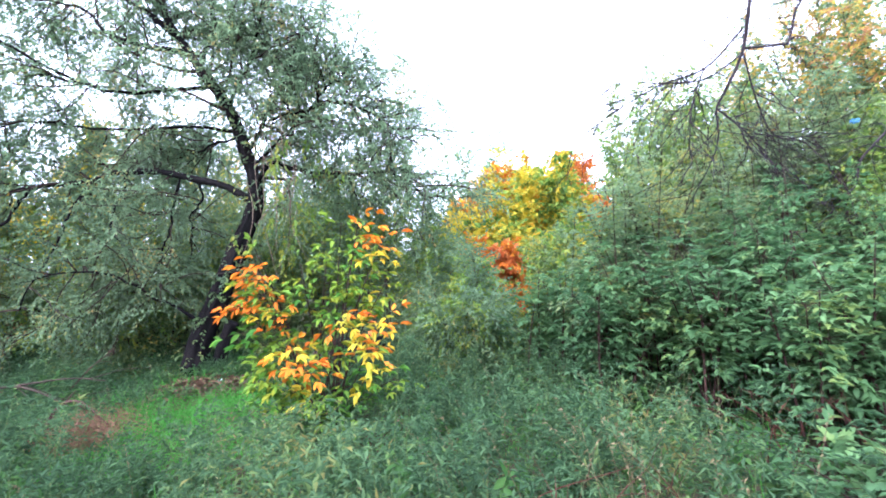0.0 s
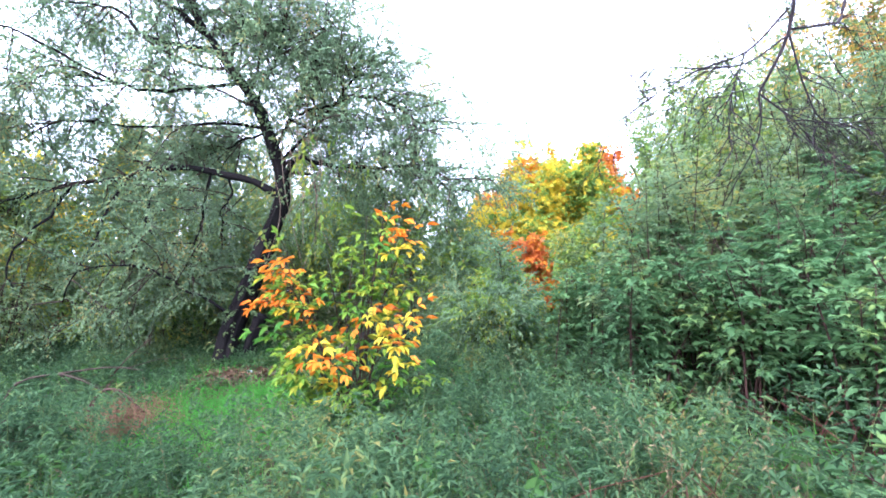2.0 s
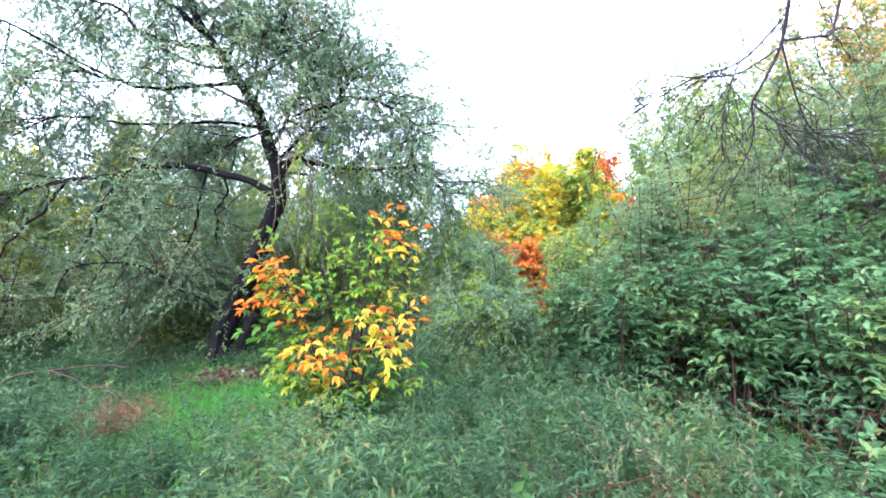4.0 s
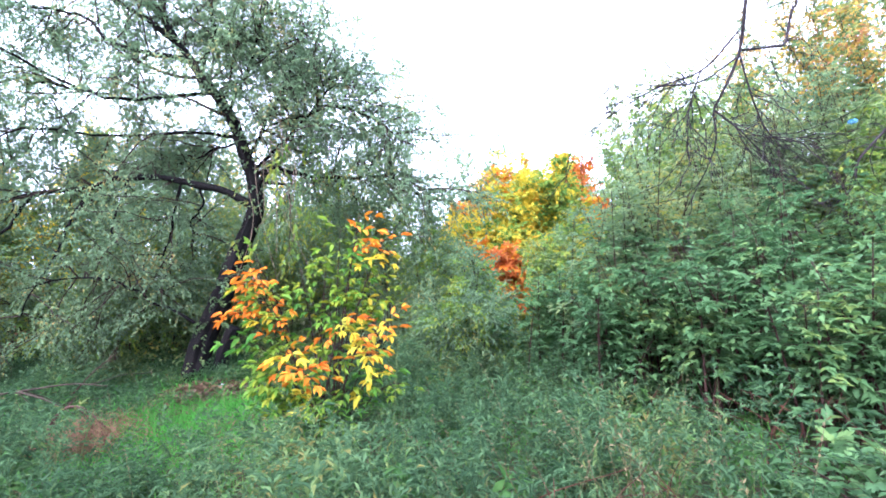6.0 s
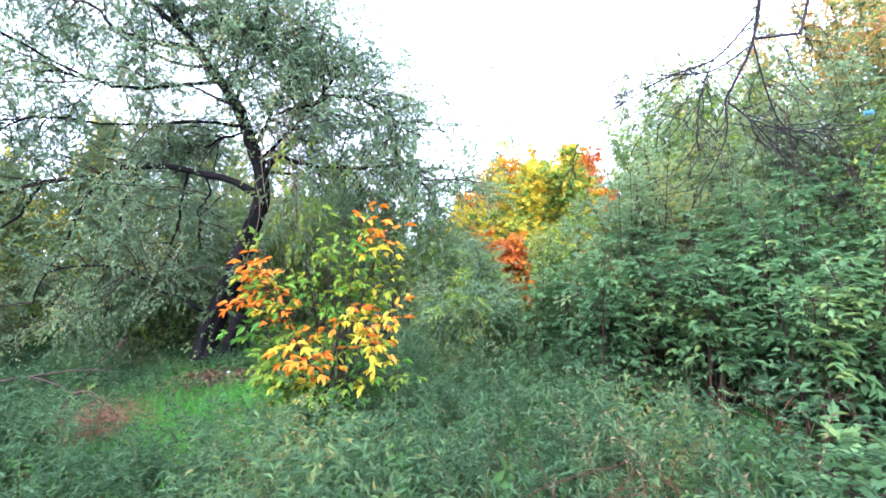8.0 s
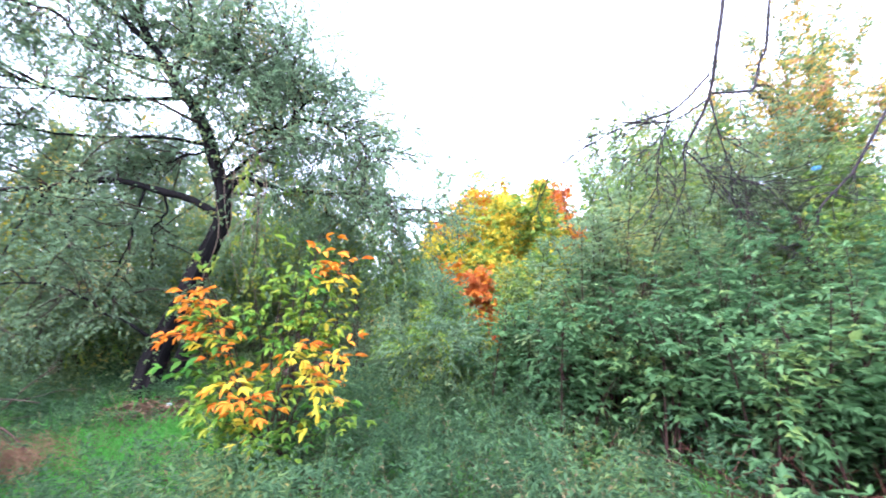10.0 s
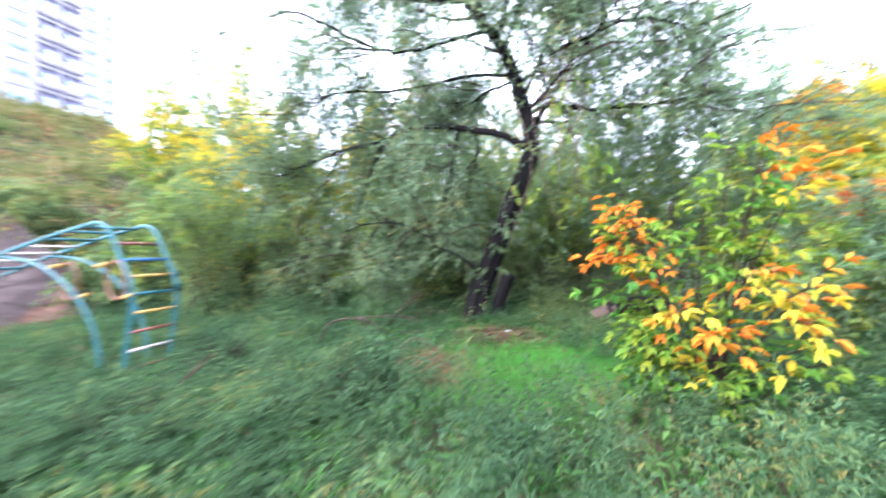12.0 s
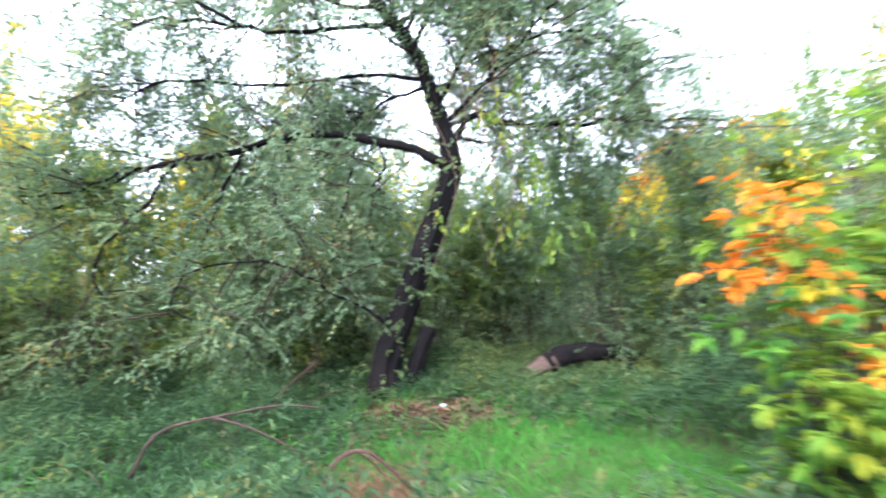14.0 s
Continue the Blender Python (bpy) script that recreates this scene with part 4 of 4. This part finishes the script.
# trees and bushes round the foot of the hill
for x, y, a, b, h, mat, ex in [(-12.2, 6.6, 1.5, 1.2, 3.4, THICKET, (LIME, 0.2, "pale leaves")), (-9.4, 9.6, 1.7, 1.3, 7.2, LIME, (YELLOW, 1.0, "yellow leaves")), (-13.5, 9.3, 2.0, 1.5, 6.8, THICKET, (YELLOW, 0.9, "yellow leaves")), (-15.5, 8.3, 1.6, 1.4, 4.6, LIME, (YELLOW, 0.5, "yellow leaves")), (-11.6, 8.2, 1.8, 1.4, 5.4, THICKET, (YELLOW, 0.5, "yellow leaves")), (-11.0, 13.0, 2.0, 1.6, 5.6, LIME, (YELLOW, 0.5, "yellow leaves")), (-5.2, 12.6, 2.0, 1.4, 6.8, THICKET, (YELLOW, 0.3, "yellow leaves")), (-1.6, 12.4, 1.6, 1.3, 5.4, THICKET, (LIME, 0.3, "pale leaves")), (-9.0, 13.5, 2.4, 1.6, 8.4, THICKET, (YELLOW, 0.4, "yellow leaves")), (-7.0, 13.5, 2.4, 1.6, 8.2, THICKET, (YELLOW, 0.35, "yellow leaves")), (-3.5, 13.5, 2.0, 1.6, 6.2, THICKET, (LIME, 0.3, "pale leaves")), (0.2, 14.0, 1.5, 1.3, 4.4, WILLOW, None), (0.5, 17.5, 1.6, 1.3, 6.6, WILLOW, None), (2.2, 19.0, 1.8, 1.3, 6.0, WILLOW, None), (-14.0, 6.2, 1.0, 0.9, 2.6, THICKET, None)]:
    bush("tall_bush", x, y, (a, b, h), "tall bush at the foot of the hill, partly yellow" if ex and ex[0] is YELLOW else "tall green bush at the foot of the hill", "bush", mat, TWIG, 14, 560, 8, 0.14, 0.45, 0.06, "kite", (0.35, 0.8), group="tall bushes behind the clearing", extra=ex)


# ---- ground cover ----
def scatter(n, x0, x1, y0, y1):
    x, y = rng.uniform(x0, x1, n), rng.uniform(y0, y1, n)
    return x, y


def lawn(x, y):
    """1 where the short grass of the clearing is."""
    d = np.hypot((x + 2.95) / 1.6, (y - 4.9) / 1.3)
    return smooth(1.2, 0.8, d)


def from_line(x, y, points):
    """The distance on the plan from a line of points."""
    best = np.full(np.shape(x), 1e9)
    for (ax, ay), (bx, by) in zip(points, points[1:]):
        t = np.clip(((x - ax) * (bx - ax) + (y - ay) * (by - ay)) / ((bx - ax) ** 2 + (by - ay) ** 2), 0, 1)
        best = np.minimum(best, np.hypot(x - ax - t * (bx - ax), y - ay - t * (by - ay)))
    return best


def low_zone(x, y):
    """Trodden or shaded ground, where weeds stay low: the trail, the foot of the willow, in front of the log."""
    trail = smooth(1.0, 0.3, from_line(x, y, [(0.2, 0.1), (-0.8, -0.1), (-1.8, 0.7), (-3.0, 1.9)]))
    foot = smooth(1.5, 0.7, from_line(x, y, [(-4.3, 6.6), (-3.4, 6.3), (-2.0, 7.2)])) + smooth(0.7, 0.3, from_line(x, y, [(-2.9, 7.5), (-1.3, 7.8)]))
    hollow = smooth(-3.2, -5.2, x) * smooth(6.5, 4.5, y)
    red = smooth(0.5, 0.2, np.hypot(x - 0.75, y - 1.85))
    bare = smooth(1.0, 0.4, from_line(x, y, [(1.9, 3.6), (2.6, 3.1), (3.2, 2.7)]))
    fallen = smooth(0.9, 0.4, from_line(x, y, [(-5.8, 4.8), (-5.2, 5.1), (-4.5, 5.5)])) + smooth(0.8, 0.3, np.hypot(x + 3.6, y - 4.2))
    return (1 - 0.65 * red) * (1 - 0.6 * np.clip(fallen, 0, 1)) * (1 - 0.6 * bare) * (1 - 0.5 * trail) * (1 - 0.7 * np.clip(foot, 0, 1)) * (1 - 0.72 * hollow)


def weeds(name, n, area, height, k, size, ratio, mat, label, pairs, leaflet, shape="kite", keep=1.0, hang=0.25):
    x, y = scatter(n, *area)
    edge = lawn(x, y)
    trail = np.minimum(np.hypot(x - 0.1, y - 0.1), np.hypot(x + 3, y - 1.8))
    ok = (rng.random(n) > edge * keep) & (trail > 0.35) & (from_line(x, y, [(-4.3, 6.6), (-3.4, 6.35)]) > 0.45)
    # little grows in the shade under the maple bushes
    ok &= (rng.random(n) > 0.85) | (from_line(x, y, [(2.0, 3.6), (2.6, 3.05), (4.4, 2.4)]) > 0.4)
    # and little beside the young maples
    ok &= (rng.random(n) > 0.75) | (x < 1.65) | (y > 2.8)
    x, y = x[ok], y[ok]
    n = len(x)
    clump = 0.3 + 0.8 * (0.5 + 0.5 * np.sin(1.9 * x + 1.3 * np.sin(1.7 * y)) * np.sin(2.3 * y + x))
    h = height * clump * rng.uniform(0.6, 1.15, n) * low_zone(x, y)
    s = np.stack([x, y, ground(x, y) - 0.02], -1)
    wood, leaf = Mesher(), Mesher()
    twigs(wood, leaf, s, UP + 0.28 * rnd(n), h, 0.08, k, size, ratio, 0.0035, ang=1.0, hang=hang, shape=shape, start=0.25, pairs=pairs, leaflet=leaflet)
    stuff(name, leaf, mat, label, "weeds")
    stuff(name + "_stems", wood, GREENSTEM, "thin green weed stems", "weeds")


weeds("mugwort_weeds", 2150, (-6.5, 5.0, 0.5, 7.5), 0.95, 14, 0.165, 0.28, WEED, "dense feathery grey-green weeds covering the ground", 3, 0.36)
weeds("nettle_weeds", 1900, (-7.5, 5.0, 0.5, 8.5), 0.62, 13, 0.085, 0.42, HEMP, "broad-leaved green weeds", 0, 0.5, "kite", hang=0.35)
weeds("far_weeds", 4200, (-14, -3.2, -2.5, 9.0), 0.8, 11, 0.13, 0.24, WEED, "tall soft weeds in the hollow", 1, 0.6)


weeds("withered_weeds", 70, (-7.5, 5.0, 1.5, 7.0), 0.6, 10, 0.055, 0.18, DRY, "withered brown weeds among the green", 0, 0.5)
weeds("tall_weeds", 260, (-5.5, 1.5, 2.0, 6.0), 1.2, 18, 0.11, 0.2, WEED, "tall feathery weeds standing over the rest", 3, 0.38)
weeds("shade_weeds", 800, (-3.6, 1.2, 7.2, 10.2), 0.95, 12, 0.12, 0.26, THICKET, "soft pale weeds behind the fallen log", 2, 0.55)


def grass():
    x, y = scatter(52000, -5.2, -0.6, 3.2, 7.0)
    ok = rng.random(len(x)) < lawn(x, y)
    x, y = x[ok], y[ok]
    x2, y2 = scatter(16000, -7, 5, 0.7, 8)
    x, y = np.concatenate([x, x2]), np.concatenate([y, y2])
    n = len(x)
    m = Mesher()
    m.leaves(np.stack([x, y, ground(x, y) - 0.01], -1), UP + 0.75 * rnd(n), np.where(np.arange(n) < n - 16000, rng.uniform(0.05, 0.17, n), rng.uniform(0.1, 0.32, n)), 0.09, "blade", 0.3)
    stuff("grass", m, GRASS, "short bright green grass in the clearing and among the weeds", "grass")


grass()


def surroundings():
    """Plain cover on the ground round about and behind."""
    x, y = scatter(30000, -15, 9, -9, 9)
    away = from_line(x, y, [(0.2, 0.1), (-0.8, -0.1), (-1.8, 0.7), (-3.0, 1.9)])
    ok = (away > 0.3) & ((y < 1.0) | (x > 5) | (x < -7))
    x, y = x[ok], y[ok]
    n = len(x)
    m = Mesher()
    m.leaves(np.stack([x, y, ground(x, y) - 0.01], -1), UP + 0.8 * rnd(n), rng.uniform(0.15, 0.4, n), 0.12, "blade", 0.3)
    stuff("rough_grass", m, HEMP, "rough green grass and herbs round the clearing", "grass")


surroundings()
weeds("low_weeds", 2600, (-9, 7, -7, 0.6), 0.4, 10, 0.09, 0.3, HEMP, "low green weeds by the trail", 0, 0.5)


def slope_cover():
    """Tussocks and low shrubs all over the steep slope."""
    n, each = 2400, 14
    w, s = rng.uniform(-12, 26, n), rng.uniform(0.3, 14, n)
    edge = rng.random(n) < 0.12
    s = np.where(edge, rng.uniform(0.1, 1.3, n), s)
    x, y = CLIFF[0] + w * ALONG[0] + s * BACK[0], CLIFF[1] + w * ALONG[1] + s * BACK[1]
    big = rng.uniform(0.5, 1.05, n) + 1.1 * rng.random(n) * (rng.random(n) < 0.3)
    foot = np.repeat(np.stack([x, y, ground(x, y) - 0.05], -1), each, 0)
    grow = np.repeat(big, each)
    m = Mesher()
    way = UP * 0.85 + rnd(n * each) * np.array([0.8, 0.8, 0.3])
    twigs(None, m, foot, way, grow * rng.uniform(0.5, 1.0, n * each), 0.35, 5, 0.17, 0.34, ang=0.8, hang=0.1, start=0.2)
    stuff("slope_grass", m, HILL, "rank green and rusty tussocks and low shrubs on the steep slope", "grass")


slope_cover()


def far_woods():
    m = Mesher()
    ang = rng.uniform(-60, 62, 5000)
    far = rng.uniform(28, 42, 5000)
    x, y = np.sin(np.radians(ang)) * far, np.cos(np.radians(ang)) * far
    top = 5.0 + 2.0 * np.sin(ang * 0.21) + 1.2 * np.sin(ang * 0.9)
    p = np.stack([x, y, ground(x, y) + rng.random(5000) ** 0.8 * top], -1)
    twigs(None, m, p, rnd(5000), 1.1, 0.3, 8, 0.4, 0.5, hang=0.1)
    stuff("far_woods", m, WILLOW, "distant trees beyond the gap", "woods")


far_woods()


# ---- fallen wood, litter and vines ----
def dead_branch(points, r, label, forks=2, mat=TWIG, name="dead_branch", length=(0.3, 0.8)):
    root = thing(name, *points[0], label, "branch")
    p = curve(points, 14)
    m = Mesher()
    m.tubes(p, np.linspace(r, r * 0.4, 14) * (1 + 0.08 * np.sin(np.arange(14) * 2.3)), 7)
    part("bough", m, mat, root, flat=False)
    s, d, _ = pick(p, forks, 0.25, 0.95)
    for a, b in zip(s, d):
        q = branch(a, b * 0.8 + 0.6 * rng.normal(size=3), rng.uniform(*length), 0.1, 0.12)
        m = Mesher()
        m.tubes(q, np.linspace(r * 0.45, r * 0.15, len(q)), 5)
        part("side_twig", m, mat, root, flat=False)
    return root


PALE = rough_material("weathered_wood", [(0.3, (0.14, 0.1, 0.07)), (0.7, (0.26, 0.2, 0.15))], 7, stretch=(1, 1, 4))
REDWOOD = rough_material("reddish_dead_wood", [(0.3, (0.035, 0.02, 0.016)), (0.7, (0.075, 0.043, 0.035))], 7)
dead_branch([(-5.75, 4.85, 0.2), (-5.6, 4.95, 0.5), (-5.2, 5.2, 0.55), (-4.85, 5.45, 0.55), (-4.5, 5.55, 0.48)], 0.016, "dead grey-brown branch lying over the weeds", 3)
dead_branch([(-5.3, 5.15, 0.55), (-4.9, 5.1, 0.45), (-4.5, 5.1, 0.25)], 0.012, "forked dead branch lying over the weeds", 1)
dead_branch([(-4.1, 4.3, 0.1), (-3.95, 4.3, 0.45), (-3.75, 4.35, 0.5), (-3.5, 4.4, 0.25)], 0.018, "bent reddish dead branch among dry stalks", 5, REDWOOD, length=(0.12, 0.3))
dead_branch([(-5.4, 6.0, 0.3), (-5.1, 6.0, 0.6), (-4.75, 6.0, 0.85)], 0.012, "thin reddish dead branch standing in the weeds", 3, REDWOOD, length=(0.12, 0.3))
dead_branch([(-8.94, -0.23, 2.5), (-8.35, 0.08, 2.08), (-7.78, 0.36, 1.66), (-7.24, 0.62, 1.24), (-6.74, 0.85, 0.78), (-6.0, 1.17, 0.25)], 0.034, "long bare dark branch leaning into the weeds", 5, DARKTWIG)
dead_branch([(-8.81, -0.22, 2.26), (-8.24, 0.09, 1.64), (-8.02, 0.19, 1.29), (-7.73, 0.36, 0.98), (-7.33, 0.6, 0.74), (-6.7, 1.1, 0.3)], 0.04, "long bare dark branch leaning into the weeds", 6, DARKTWIG)
dead_branch([(-7.74, 0.36, 0.98), (-7.51, 0.45, 0.71), (-7.43, 0.55, 0.2)], 0.025, "forked dark branch propped in the weeds", 2, DARKTWIG)
dead_branch([(-4.25, 0.15, 0.0), (-4.15, 0.22, 0.46), (-4.0, 0.33, 0.8)], 0.03, "pale broken stick standing in the weeds", 0, PALE, "stick")
dead_branch([(-5.9, 2.25, -0.1), (-5.73, 2.38, 0.0), (-5.4, 2.64, 0.22), (-5.11, 2.86, 0.55)], 0.022, "pinkish leaning stick in the weeds", 1, REDWOOD, "stick")


def vines():
    root = thing("vine", -3.3, 7.2, 0.2, "pale dry vine strands hanging round the trunk", "vine")
    for n in range(12):
        x, y = -2.75 + 0.35 * rng.normal(), 7.15 + 0.15 * rng.normal()
        top, low = rng.uniform(3.8, 5.6), rng.uniform(1.6, 3.0)
        p = curve([(x - 0.3, y, top), (x + 0.2 * rng.normal(), y - 0.1, (top + low) / 2), (x + 0.3 * rng.normal(), y, low)], 12)
        m = Mesher()
        m.tubes(p, np.full(12, 0.0045), 4)
        part("strand", m, PALE, root)
    m = Mesher()
    s = np.stack([-2.4 + 0.45 * rng.normal(size=50), 7.0 + 0.2 * rng.normal(size=50), rng.uniform(2.1, 4.3, 50)], -1)
    twigs(None, m, s, -UP + 0.4 * rnd(50), 0.35, 0.1, 7, 0.09, 0.5, shape="ovate", hang=0.5)
    part("vine_leaves", m, LIME, root, "pale green hanging leaves")


vines()


LITTER = leaf_material("fallen_leaves", [(0.0, (0.04, 0.025, 0.018)), (0.5, (0.085, 0.05, 0.032)), (1.0, (0.15, 0.09, 0.05))], 0.05)


def litter():
    n = 900
    x, y = -3.9 + 0.75 * rng.normal(size=n), 6.4 + 0.35 * rng.normal(size=n)
    m = Mesher()
    m.leaves(np.stack([x, y, ground(x, y) + rng.uniform(0.0, 0.04, n)], -1), rnd(n) * np.array([1, 1, 0.15]), rng.uniform(0.05, 0.1, n), 0.5, "ovate", 0.2)
    stuff("leaf_litter", m, LITTER, "brown fallen leaves in front of the trunk", "litter")


litter()


STRAW = leaf_material("straw", [(0.0, (0.075, 0.065, 0.03)), (0.5, (0.125, 0.105, 0.05)), (1.0, (0.18, 0.15, 0.08))], 0.15)
TUFT = leaf_material("brown_tuft", [(0.0, (0.075, 0.04, 0.025)), (0.5, (0.14, 0.075, 0.045)), (1.0, (0.22, 0.13, 0.07))], 0.15)


def dry_stalks(name, cx, cy, sx, sy, n, h, label, mat=None, droop=0.25):
    x, y = cx + sx * rng.normal(size=n), cy + sy * rng.normal(size=n)
    m = Mesher()
    s = np.stack([x, y, ground(x, y)], -1)
    twigs(m, m, s, UP + 0.35 * rnd(n), rng.uniform(0.6, 1.0, n) * h, droop, 9, 0.028, 0.3, 0.0028, start=0.6)
    stuff(name, m, mat or STRAW, label, "dry stalks")


dry_stalks("dry_stalks", -3.75, 4.35, 0.13, 0.12, 240, 1.4, "clump of dry brown stalks and dead leaves", TUFT, 0.75)
dry_stalks("dry_grass_stalks", 0.8, 2.6, 0.35, 0.5, 45, 1.25, "tall straw-coloured seeding grass stalks")
dry_stalks("scattered_dry_stalks", -1.5, 3.2, 3.0, 1.6, 150, 0.8, "scattered straw-coloured stalks among the weeds")

# shrubs over the end of the rock face
for w, q, h in [(-2.4, 0.0, 2.4), (-1.5, 0.1, 1.9), (-0.6, 0.4, 1.4), (0.4, 0.75, 1.1), (1.4, 0.9, 1.0), (2.4, 1.0, 1.0), (-3.4, 0.3, 2.8), (-2.6, 1.2, 2.2), (3.6, 1.1, 0.9)]:
    bush("slope_shrub", *(CLIFF + w * ALONG + q * BACK), (0.9, 0.9, h), "pale green shrub hanging over the end of the rock face", "shrub", THICKET, TWIG, 10, 420, 8, 0.13, 0.4, 0.02, group="shrubs over the rock face", tlen=(0.4, 0.8), droop=0.9, lift=0.1)

# low leafy brush round the leaning dead branches
for x, y, a, b, h in [(-4.7, 0.0, 0.9, 0.7, 1.0), (-5.9, 0.9, 1.0, 0.8, 0.9), (-6.6, -0.6, 1.0, 0.9, 1.4), (-7.8, 0.6, 1.1, 0.9, 1.5), (-5.0, 1.9, 0.7, 0.6, 0.5), (-4.0, 3.2, 0.8, 0.6, 0.75), (-6.2, 3.9, 0.8, 0.6, 0.5)]:
    bush("low_brush", x, y, (a, b, h), "low grey-green leafy brush among dead branches", "shrub", LIME if x < -7.5 else WEED, TWIG, 14, 520, 8, 0.06, 0.3, 0.03, group="low brush in the hollow", droop=0.25, tlen=(0.25, 0.5))


def crumpled(name, x, y, z, r, mat, label, category):
    """A small crumpled bag or rag."""
    bm = bmesh.new()
    bmesh.ops.create_icosphere(bm, subdivisions=3, radius=r)
    for v in bm.verts:
        k = 0.7 + 0.6 * noise.noise(v.co * (3 / r) + Vector((x, y, z)))
        v.co = Vector((v.co.x * k * 1.2, v.co.y * k, v.co.z * k * 0.8))
    bmesh.ops.translate(bm, verts=bm.verts, vec=(x, y, z))
    ob = part(name, bm, mat, None)
    return tagged(ob, label=label, category=category)


WHITEBAG = rough_material("white_plastic", [(0.3, (0.2, 0.21, 0.23)), (0.7, (0.3, 0.31, 0.33))], 20, 0.5)
BLUEBAG = rough_material("blue_plastic", [(0.3, (0.04, 0.17, 0.34)), (0.7, (0.08, 0.26, 0.45))], 20, 0.5)
crumpled("plastic_bag", -3.6, 6.6, float(ground(-3.6, 6.6)) + 0.04, 0.042, WHITEBAG, "small crumpled white plastic bag on the leaf litter", "litter")
crumpled("blue_rag", 5.13, 5.3, 3.2, 0.05, BLUEBAG, "small blue plastic scrap caught in the shrubs", "litter")

# a limb of a tree beside the trail, hanging in overhead
leafy_tree("overhanging_tree", (-10.5, -4.0, float(ground(-10.5, -4.0))), [
    ([(-10.5, -4.0, -0.3), (-10.6, -3.7, 3.0), (-10.4, -3.0, 5.5), (-10.0, -1.8, 7.2)], 0.16, 0.05, 0.7, 0.5),
    ([(-10.45, -3.2, 5.2), (-11.2, -1.6, 7.0), (-10.95, -0.3, 7.2), (-10.8, -0.2, 6.8), (-10.7, -0.15, 6.3)], 0.05, 0.01, 0.6, 1.3),
], "tree beside the trail with a sparse leafy overhanging limb", "tree", WILLOW, 16, 14, 10, 0.065, 0.45, (0.4, 1.0), (0.25, 0.5), 0.4)

# red dead stems low among the weeds beside the trail
REDSTEM = rough_material("red_dead_stems", [(0.3, (0.04, 0.015, 0.012)), (0.7, (0.085, 0.032, 0.022))], 9)
for x, y in [(0.55, 1.95), (0.7, 2.05), (0.85, 1.9), (0.95, 2.2), (0.6, 2.3), (2.0, 3.3), (2.3, 3.0), (2.6, 2.9), (2.1, 3.0), (1.5, 3.9), (1.65, 4.0), (2.25, 3.3), (2.4, 3.35), (2.55, 3.15), (2.75, 3.1), (2.85, 2.9), (3.0, 3.0), (3.2, 2.75), (2.7, 2.7)]:
    z = float(ground(x, y))
    dead_branch([(x, y, z), (x + 0.12 * rng.normal(), y + 0.1 * rng.normal(), z + 0.35), (x + 0.3 * rng.normal(), y + 0.2 * rng.normal(), z + 0.55)], 0.0045, "thin red dead stem among the green weeds", 3, REDSTEM, "withered_plant", (0.12, 0.35))
